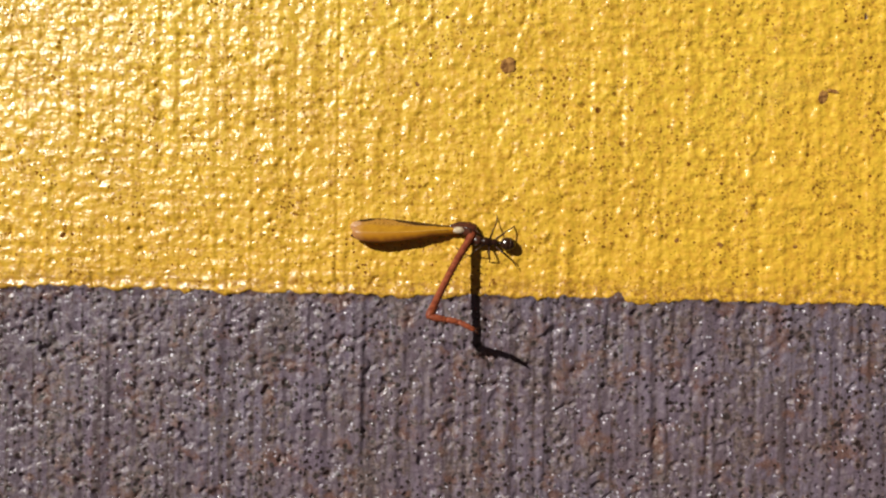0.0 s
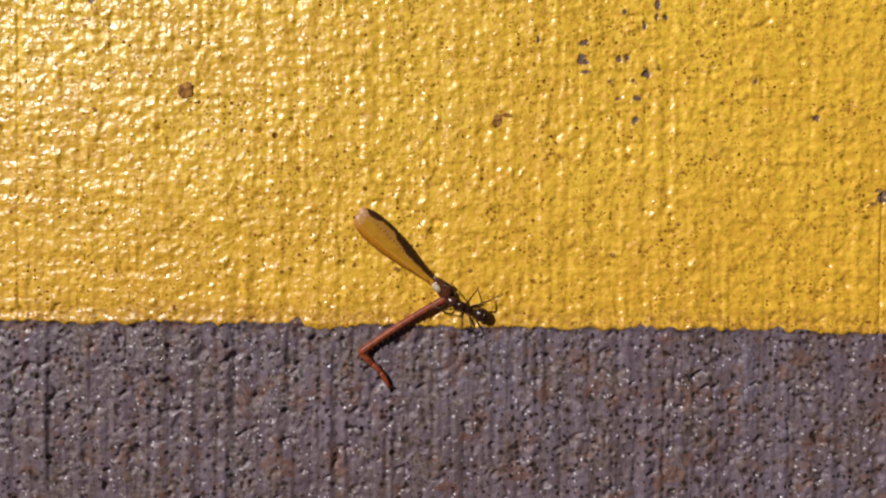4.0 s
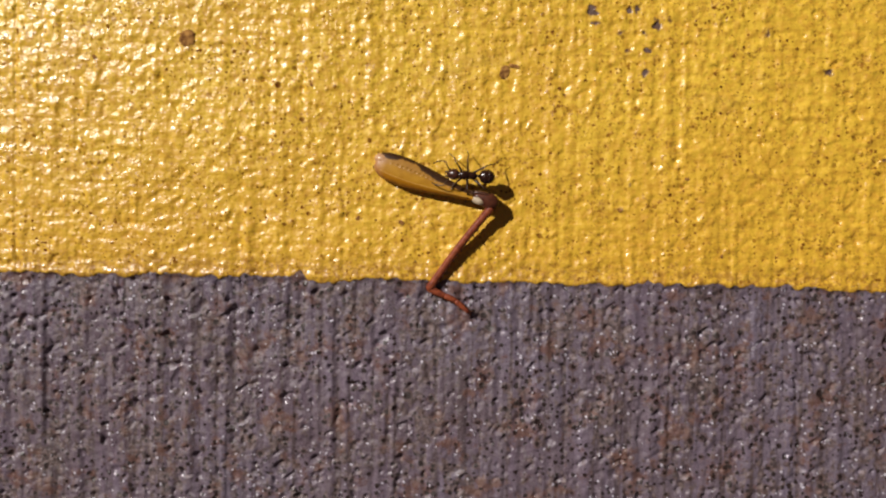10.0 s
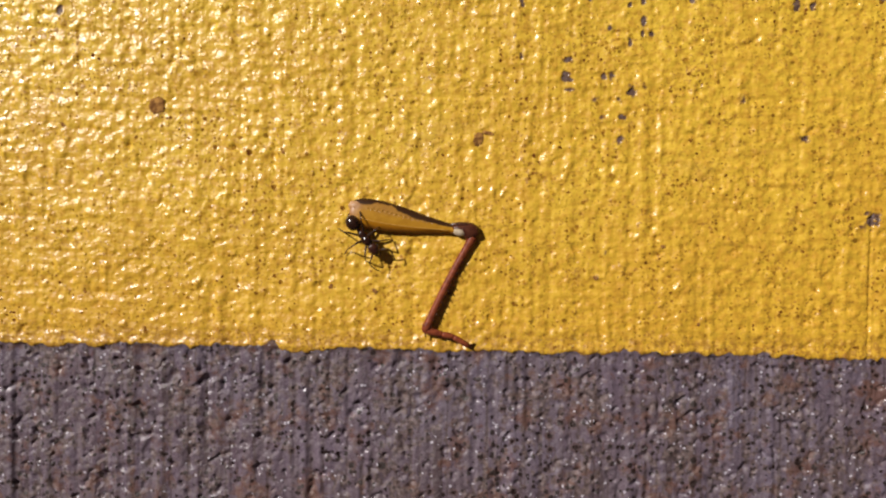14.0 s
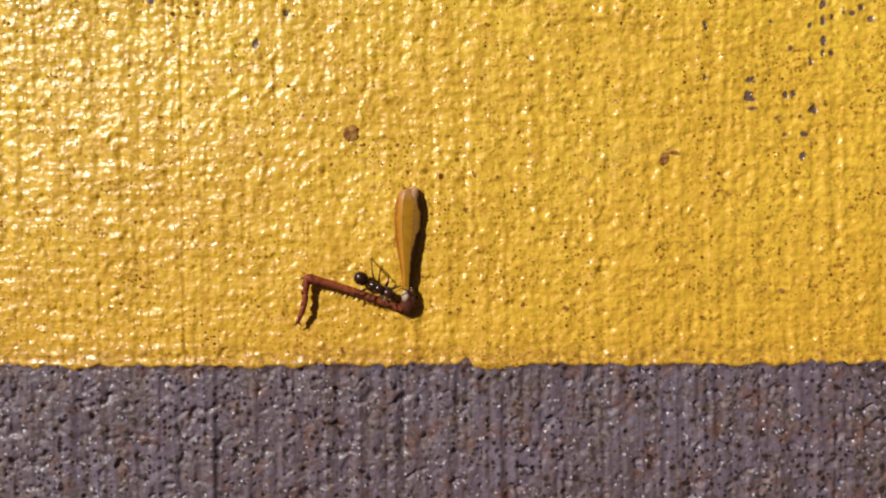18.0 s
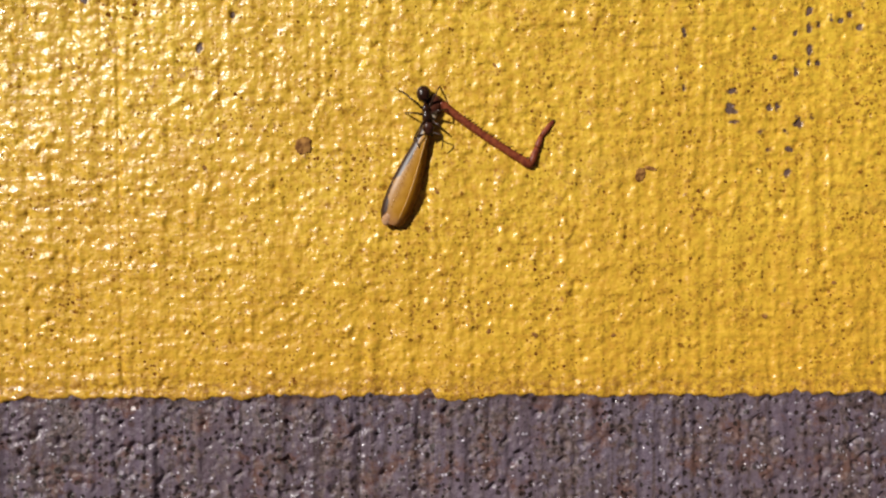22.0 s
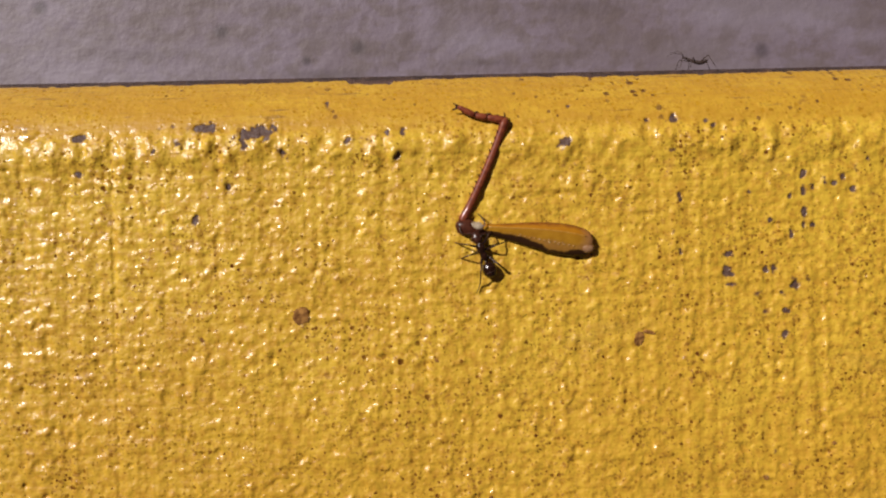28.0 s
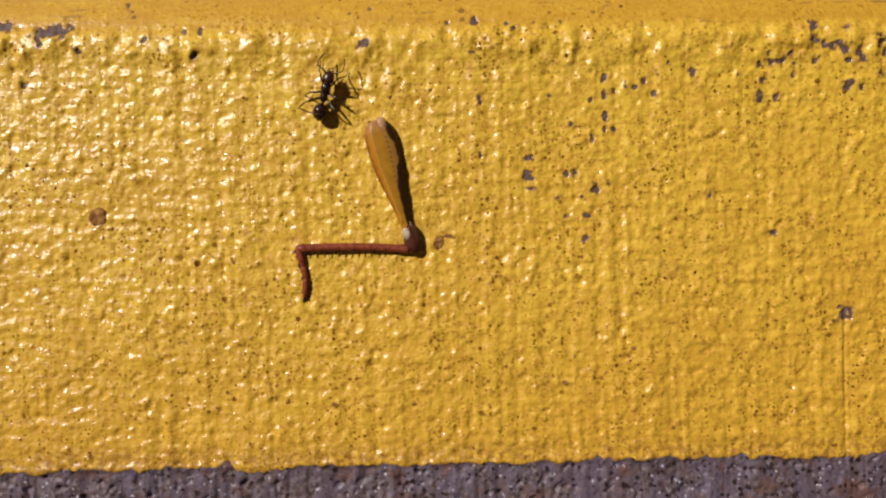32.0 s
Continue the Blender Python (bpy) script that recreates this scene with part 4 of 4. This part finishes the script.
# ---- specks of dirt ----
def crust(name, x, y, r, squash, seed, label, category, material):
    """An uneven flat lump that follows the paint's relief."""
    bm = ball(0, 0, 0, r, r * squash, 0.1 * r, u=30, v=10)
    turn = random.Random(seed).uniform(0, math.tau)
    c, s = math.cos(turn), math.sin(turn)
    for v in bm.verts:
        k = noise.noise(v.co * 1500 + Vector((seed, 0, 0)))
        v.co.xy *= 1 + 0.22 * k + 0.22 * noise.noise(v.co * 4200 + Vector((0, 0, seed)))
        v.co.z *= 1 + 0.5 * noise.noise(v.co * 3000)
        v.co.xy = c * v.co.x - s * v.co.y, s * v.co.x + c * v.co.y
    at = np.array([[v.co.x / MM + x, v.co.y / MM + y] for v in bm.verts])
    for v, h in zip(bm.verts, coat(at[:, 0], at[:, 1])):
        v.co.z += (0.03 + float(h)) * MM
    ob = part(name, bm, material)
    ob.location = (x * MM, y * MM, 0)
    return tagged(ob, label, category)


crust("mud_spot", -0.05, 0.0, 0.80, 0.9, 3, "round brown dried mud spot on the yellow paint", "dirt", MUD)
crust("mud_spot", 29.8, -2.75, 0.62, 0.75, 8, "small brown dirt crust on the yellow paint", "dirt", MUD)
crust("mud_spot", 30.7, -2.2, 0.6, 0.3, 9, "thin brown smear of dirt on the yellow paint", "dirt", MUD)
for i, (x, y, r) in enumerate(((20.4, -16.9, 0.26), (40.8, -15.4, 0.24), (16.3, -16.5, 0.20), (20.5, -17.0, 0.22), (11.8, -4.2, 0.20), (50.3, -19.5, 0.20), (16.9, 7.0, 0.20), (-8.8, -1.9, 0.25), (27.4, -17.0, 0.22), (16.3, -16.6, 0.22), (46.9, -12.4, 0.22))):
    crust("mud_spot", x, y, r, 0.7, 40 + i, "tiny brown speck of dirt on the yellow paint", "dirt", MUD)

leg_thing = build_leg()
ant_thing = build_ant()
bug_thing = build_bug()


# ---- what moves ----
def motions():
    walk(leg_thing, [
        (0.0, pose(-0.00347, -0.01591, 0.00050, 31.0, -2.0, 181.1)),
        (0.2, pose(-0.00119, -0.01548, 0.00045, 16.0, -3.5, 185.7)),
        (0.5, pose(0.00115, -0.01703, 0.00045, 3.0, -1.0, 178.1)),
        (0.8, pose(0.00182, -0.01854, 0.00045, 4.0, -1.0, 166.9)),
        (1.0, pose(0.00774, -0.01804, 0.00044, 4.2, -1.1, 168.4)),
        (1.2, pose(0.01139, -0.01646, 0.00045, 4.0, -1.0, 176.8)),
        (1.5, pose(0.01190, -0.01499, 0.00045, 2.0, -1.0, 184.4)),
        (2.0, pose(0.01938, -0.01428, 0.00046, 0.5, -1.0, 175.7)),
        (2.5, pose(0.02344, -0.01395, 0.00045, 2.0, -1.0, 173.2)),
        (3.0, pose(0.02416, -0.01679, 0.00045, 0.5, -1.0, 153.5)),
        (3.5, pose(0.02446, -0.01643, 0.00045, 3.0, -1.0, 150.9)),
        (4.0, pose(0.02520, -0.01910, 0.00044, 0.5, -1.0, 138.7)),
        (4.5, pose(0.02330, -0.02118, 0.00045, 1.0, -1.0, 121.3)),
        (6.5, pose(0.02583, -0.01521, 0.00045, 1.0, -1.0, 165.3)),
        (7.0, pose(0.02604, -0.01402, 0.00045, 0.5, -1.0, 177.3)),
        (7.5, pose(0.02661, -0.01390, 0.00045, 1.0, -1.0, 176.4)),
        (8.0, pose(0.02586, -0.01455, 0.00045, 0.5, -1.0, 173.2)),
        (8.5, pose(0.02612, -0.01440, 0.00045, 1.0, -1.0, 169.3)),
        (9.0, pose(0.02641, -0.01430, 0.00045, 0.5, -1.0, 172.1)),
        (9.5, pose(0.02625, -0.01474, 0.00045, 1.0, -1.0, 169.6)),
        (10.0, pose(0.02867, -0.01486, 0.00160, -6.0, 4.5, 161.5)),
        (10.5, pose(0.02951, -0.01276, 0.00045, 2.0, -1.0, 166.6)),
        (11.0, pose(0.02971, -0.01136, 0.00046, -0.0, -1.0, 174.6)),
        (11.5, pose(0.02964, -0.01054, 0.00045, 0.0, -1.0, 183.0)),
        (12.0, pose(0.02951, -0.01001, 0.00045, -0.3, -1.0, 184.1)),
        (12.5, pose(0.03004, -0.01051, 0.00045, 0.0, -1.0, 176.9)),
        (13.0, pose(0.03024, -0.01000, 0.00047, 0.5, -1.0, 177.5)),
        (13.5, pose(0.02982, -0.00991, 0.00045, 0.0, -1.0, 178.2)),
        (15.5, pose(0.02130, -0.01866, 0.00110, 8.0, 3.0, 100.0)),
        (15.7, pose(0.01923, -0.01840, 0.00120, 8.0, 3.0, 91.2)),
        (16.0, pose(0.01768, -0.01824, 0.00130, 9.0, 3.0, 78.7)),
        (16.2, pose(0.01493, -0.01617, 0.00170, 10.0, 4.0, 60.3)),
        (16.5, pose(0.01043, -0.01277, 0.00190, 11.0, 6.0, 26.0)),
        (16.8, pose(0.00639, -0.01035, 0.00195, 11.0, 6.0, 3.8)),
        (17.0, pose(0.00300, -0.01004, 0.00190, 11.0, 6.0, 2.3)),
        (17.2, pose(-0.00149, -0.00877, 0.00190, 11.0, 6.0, 3.5)),
        (17.5, pose(-0.00208, -0.01087, 0.00180, 10.0, 5.0, 24.5)),
        (17.7, pose(0.00082, -0.01472, 0.00130, 7.0, 3.0, 57.1)),
        (18.0, pose(0.00531, -0.01666, 0.00060, 4.0, 0.0, 88.3)),
        (18.2, pose(0.00860, -0.01608, 0.00050, 2.0, -1.0, 105.5)),
        (18.5, pose(0.01190, -0.01410, 0.00045, 1.0, -1.0, 129.2)),
        (18.8, pose(0.01502, -0.01117, 0.00045, 0.0, -1.0, 149.1)),
        (19.0, pose(0.01419, -0.01149, 0.00045, 0.2, -1.0, 150.2)),
        (19.5, pose(0.01374, -0.01125, 0.00045, 0.0, -1.0, 148.1)),
        (20.0, pose(0.01375, -0.01154, 0.00050, 0.5, -1.0, 147.5)),
        (20.5, pose(0.01480, -0.01011, 0.00045, 0.0, -1.0, 156.9)),
        (21.0, pose(0.01463, -0.00304, 0.00045, 0.0, -1.0, 210.3)),
        (21.5, pose(0.01250, 0.00013, 0.00045, 0.0, -1.0, 239.2)),
        (22.0, pose(0.01160, 0.00351, 0.00041, -0.6, -1.0, 249.4)),
        (22.5, pose(0.01097, 0.00539, 0.00045, 0.0, -1.0, 255.3)),
        (23.0, pose(0.01023, 0.00443, 0.00042, -0.9, -1.1, 256.2)),
        (23.5, pose(0.01165, 0.00853, 0.00045, 0.0, -1.0, 254.3)),
        (24.0, pose(0.01342, 0.01330, 0.00042, -0.5, -1.0, 240.1)),
        (24.5, pose(0.00946, 0.01637, 0.00140, -12.0, 4.0, 298.7)),
        (25.0, pose(0.00900, 0.01551, 0.00150, -13.0, 4.0, 300.5)),
        (25.5, pose(0.00920, 0.01485, 0.00120, -11.0, 3.0, 302.3)),
        (27.5, pose(0.01486, 0.00752, 0.00045, 1.0, -1.0, 352.3)),
        (28.0, pose(0.01456, 0.00751, 0.00040, 0.5, -0.9, 351.1)),
        (28.5, pose(0.01430, 0.00621, 0.00045, 1.0, -1.0, 361.9)),
        (28.7, pose(0.01547, 0.00320, 0.00045, 1.0, -1.0, 384.3)),
        (28.9, pose(0.01801, -0.00130, 0.00045, 1.0, -1.0, 415.9)),
        (29.0, pose(0.02088, -0.00199, 0.00046, 0.5, -0.9, 432.0)),
        (29.1, pose(0.02413, -0.00220, 0.00045, 1.0, -1.0, 445.3)),
        (29.5, pose(0.02403, -0.00186, 0.00045, 0.0, -1.0, 452.6)),
        (30.0, pose(0.02425, -0.00202, 0.00048, 0.5, -1.0, 454.8)),
        (30.5, pose(0.02667, -0.00300, 0.00045, 0.0, -1.0, 460.7)),
        (31.0, pose(0.02750, -0.00282, 0.00044, 0.2, -1.0, 465.5)),
        (31.3, pose(0.02742, -0.00227, 0.00045, 0.0, -1.0, 465.5)),
        (31.5, pose(0.02754, -0.00282, 0.00045, 0.0, -1.0, 465.6)),
        (32.0, pose(0.02753, -0.00288, 0.00044, 0.2, -1.0, 465.8)),
    ])
    walk(SHINS[0], [(t, pose(-0.0003, 0.00045, 0, 0, 0, turn)) for t, turn in (
        (0.0, -6.0), (0.2, -1.2), (0.5, -0.2), (0.8, 4.5), (1.0, 4.1), (1.2, 4.4), (1.5, 6.0), (2.0, 4.4), (2.5, 3.0), (3.0, 3.0),
        (3.5, 2.1), (4.0, 3.5), (4.5, 3.3), (6.5, 4.2), (7.0, 3.3), (7.5, 3.7), (8.0, 4.0), (8.5, 4.5), (9.0, 5.1), (9.5, 3.0),
        (10.0, 0.9), (10.5, 2.3), (11.0, 3.7), (11.5, 2.7), (12.0, 3.5), (12.5, 2.3), (13.0, 2.8), (13.5, 2.5), (15.5, 2.2), (15.7, 1.0),
        (16.0, 0.7), (16.2, 2.0), (16.5, 2.0), (16.8, 2.0), (17.0, 2.3), (17.2, 2.0), (17.5, 2.0), (17.7, 2.0), (18.0, 1.4), (18.2, -2.8),
        (18.5, 3.7), (18.8, 5.6), (19.0, 8.2), (19.5, 13.2), (20.0, 8.7), (20.5, 5.7), (21.0, 4.6), (21.5, -2.8), (22.0, 5.1), (22.5, 4.1),
        (23.0, 9.0), (23.5, 3.1), (24.0, 4.0), (24.5, 1.6), (25.0, 1.0), (25.5, 2.5), (27.5, 6.3), (28.0, 3.5), (28.5, 1.6), (28.7, 0.4),
        (28.9, -0.8), (29.0, 2.7), (29.1, 4.7), (29.5, 9.8), (30.0, 4.9), (30.5, 6.9), (31.0, 2.2), (31.3, 3.1), (31.5, 3.8), (32.0, 2.1),
    )])
    ant_rows = [
        (0.0, pose(-0.00148, -0.01707, 0.00078, 0, 0.5, 174.6)),
        (0.2, pose(0.00017, -0.01543, 0.00078, 0, 0.5, 182.7)),
        (0.5, pose(0.00209, -0.01682, 0.00078, 0, 0.5, 207.2)),
        (0.8, pose(0.00429, -0.01870, 0.00078, 0, 0.5, 174.0)),
        (1.0, pose(0.01040, -0.01895, 0.00078, 0, 0.5, 174.6)),
        (1.2, pose(0.01285, -0.01699, 0.00078, 0, 0.5, 171.8)),
        (1.5, pose(0.01497, -0.01452, 0.00078, 0, 0.5, 200.2)),
        (2.0, pose(0.02165, -0.01394, 0.00078, 0, 0.5, 199.1)),
        (2.5, pose(0.02627, -0.01436, 0.00078, 0, 0.5, 179.9)),
        (3.0, pose(0.02625, -0.01742, 0.00078, 0, 0.5, 182.6)),
        (3.5, pose(0.02659, -0.01771, 0.00078, 0, 0.5, 151.3)),
        (4.0, pose(0.02696, -0.02043, 0.00078, 0, 0.5, 156.3)),
        (4.5, pose(0.02467, -0.02260, 0.00078, 0, 0.5, 134.6)),
        (6.5, pose(0.02806, -0.01548, 0.00122, 0, 0.5, 163.9)),
        (7.0, pose(0.02768, -0.01295, 0.00122, 0, 0.5, 201.2)),
        (7.5, pose(0.02809, -0.01352, 0.00122, 0, 0.5, 203.5)),
        (8.0, pose(0.02741, -0.01425, 0.00122, 0, 0.5, 184.1)),
        (8.5, pose(0.02769, -0.01593, 0.00088, 0, 0.5, 136.9)),
        (9.0, pose(0.02640, -0.01410, 0.00100, 0, 0.5, 137.1)),
        (9.5, pose(0.02557, -0.01367, 0.00165, 0, 0.5, 186.5)),
        (10.0, pose(0.02660, -0.01250, 0.00220, 0, 0.5, 176.8)),
        (10.5, pose(0.02760, -0.01099, 0.00200, 0, 0.5, 214.3)),
        (11.0, pose(0.02683, -0.01030, 0.00230, 0, 0.0, 170.8)),
        (11.5, pose(0.02388, -0.00970, 0.00235, 0, 0.0, 187.5)),
        (12.0, pose(0.01988, -0.00997, 0.00175, 0, 2.0, 208.6)),
        (12.5, pose(0.02019, -0.00860, 0.00180, 0, 0.0, 228.8)),
        (13.0, pose(0.01952, -0.00774, 0.00130, 0, 0.0, 248.9)),
        (13.5, pose(0.01956, -0.00944, 0.00132, 0, 0.0, 301.1)),
        (15.5, pose(0.01887, -0.01631, 0.00132, 0, 0.5, 316.0)),
        (15.7, pose(0.01738, -0.01630, 0.00132, 0, 0.5, 314.0)),
        (16.0, pose(0.01607, -0.01610, 0.00132, 0, 0.5, 322.9)),
        (16.2, pose(0.01302, -0.01406, 0.00132, 0, 0.5, 318.1)),
        (16.5, pose(0.01071, -0.01139, 0.00132, 0, 0.5, 259.7)),
        (16.8, pose(0.00734, -0.00830, 0.00132, 0, 0.5, 245.2)),
        (17.0, pose(0.00332, -0.00716, 0.00132, 0, 0.5, 269.5)),
        (17.2, pose(-0.00058, -0.00621, 0.00132, 0, 0.5, 253.4)),
        (17.5, pose(-0.00158, -0.00924, 0.00132, 0, 0.5, 259.2)),
        (17.7, pose(-0.00028, -0.01313, 0.00132, 0, 0.5, 301.6)),
        (18.0, pose(0.00245, -0.01473, 0.00132, 0, 0.5, 330.8)),
        (18.2, pose(0.00506, -0.01490, 0.00132, 0, 0.5, 338.7)),
        (18.5, pose(0.00843, -0.01428, 0.00095, 0, 0.5, 364.4)),
        (18.8, pose(0.01293, -0.01173, 0.00095, 0, 0.5, 410.0)),
        (19.0, pose(0.01205, -0.01180, 0.00095, 0, 0.5, 424.5)),
        (19.2, pose(0.01198, -0.01158, 0.00095, 0, 0.5, 426.0)),
        (19.5, pose(0.01439, -0.01138, 0.00078, 0, 0.5, 504.3)),
        (20.0, pose(0.01383, -0.01140, 0.00078, 0, 0.5, 502.8)),
        (20.5, pose(0.01397, -0.00998, 0.00078, 0, 0.5, 525.0)),
        (21.0, pose(0.01422, -0.00373, 0.00078, 0, 0.5, 565.9)),
        (21.5, pose(0.01163, -0.00111, 0.00095, 0, 0.5, 636.6)),
        (22.0, pose(0.01091, 0.00267, 0.00095, 0, 0.5, 637.4)),
        (22.5, pose(0.00979, 0.00412, 0.00095, 0, 0.5, 636.4)),
        (23.0, pose(0.00928, 0.00316, 0.00095, 0, 0.5, 629.5)),
        (23.5, pose(0.00962, 0.00735, 0.00095, 0, 0.5, 645.4)),
        (24.0, pose(0.01105, 0.01202, 0.00095, 0, 0.5, 644.7)),
        (24.5, pose(0.00911, 0.01610, 0.00095, 0, 0.5, 656.7)),
        (25.0, pose(0.00872, 0.01575, 0.00095, 0, 0.5, 654.6)),
        (25.5, pose(0.00838, 0.01544, 0.00095, 0, 0.5, 658.2)),
        (27.5, pose(0.01501, 0.00612, 0.00078, 0, 0.5, 805.7)),
        (28.0, pose(0.01604, 0.00530, 0.00078, 0, 0.5, 830.8)),
        (28.5, pose(0.01347, 0.00538, 0.00078, 0, 0.5, 740.3)),
        (28.7, pose(0.01434, 0.00284, 0.00078, 0, 0.5, 732.7)),
        (28.9, pose(0.01726, -0.00211, 0.00078, 0, 0.5, 772.7)),
        (29.0, pose(0.02001, -0.00375, 0.00078, 0, 0.5, 781.4)),
        (29.1, pose(0.02357, -0.00388, 0.00078, 0, 0.5, 802.7)),
        (29.5, pose(0.02496, -0.00430, 0.00078, 0, 0.5, 833.6)),
        (30.0, pose(0.02506, -0.00375, 0.00078, 0, 0.5, 842.0)),
        (30.5, pose(0.02775, -0.00469, 0.00078, 0, 0.5, 838.9)),
        (31.0, pose(0.02671, -0.00362, 0.00105, 0, 0.5, 828.6)),
        (31.1, pose(0.02549, -0.00320, 0.00130, 0, 0.5, 827.6)),
        (31.2, pose(0.02494, -0.00274, 0.00200, 0, 0.5, 828.5)),
        (31.3, pose(0.02428, -0.00189, 0.00200, 0, 0.5, 828.6)),
        (31.4, pose(0.02226, 0.00025, 0.00122, 0, -6.0, 830.5)),
        (31.5, pose(0.02106, 0.00350, 0.00122, 0, -6.0, 837.8)),
        (31.6, pose(0.02047, 0.00691, 0.00122, 0, -6.0, 820.2)),
        (31.7, pose(0.02009, 0.00914, 0.00122, 0, -6.0, 813.0)),
        (31.8, pose(0.01998, 0.00973, 0.00122, 0, -6.0, 809.5)),
        (32.0, pose(0.02018, 0.01035, 0.00122, 0, -6.0, 794.0)),
    ]
    walk(ant_thing, ant_rows)
    heights = [m.translation.z for _, m in ant_rows]
    moments = [t for t, _ in ant_rows]
    for i, (limb, hip, turn, phase) in enumerate(ANT_HIPS):
        rows = []
        for k in range(0, 161):
            t = k * 0.2
            swing = 11 * math.sin(t * 9.0 + (0 if phase > 0 else math.pi)) + 6 * math.sin(t * 2.3 + i * 1.7)
            crouch = max(-4.0, min(12.0, 24000 * (0.00115 - float(np.interp(t, moments, heights)))))
            lift = crouch + 5 * math.sin(t * 9.0 + (0 if phase > 0 else math.pi) + 1.4)
            rows.append((t, pose(*hip, 0, -lift, turn + swing)))
        walk(limb, rows)
    walk(bug_thing, [
        (0.0, pose(0.04646, 0.02205, -0.0046, 90, 0, 180)),
        (23.5, pose(0.04511, 0.02205, -0.0046, 90, 0, 180)),
        (24.0, pose(0.04269, 0.02205, -0.0046, 90, 0, 180)),
        (25.5, pose(0.04023, 0.02220, -0.0047, 90, 0, 180)),
        (27.5, pose(0.03727, 0.02275, -0.0050, 90, 0, 180)),
        (28.0, pose(0.03705, 0.02275, -0.0050, 90, 0, 180)),
        (29.0, pose(0.03687, 0.02275, -0.0050, 90, 0, 180)),
        (30.0, pose(0.03845, 0.02275, -0.0050, 90, 0, 180)),
        (32.0, pose(0.03845, 0.02275, -0.0050, 90, 0, 180)),
    ])


motions()
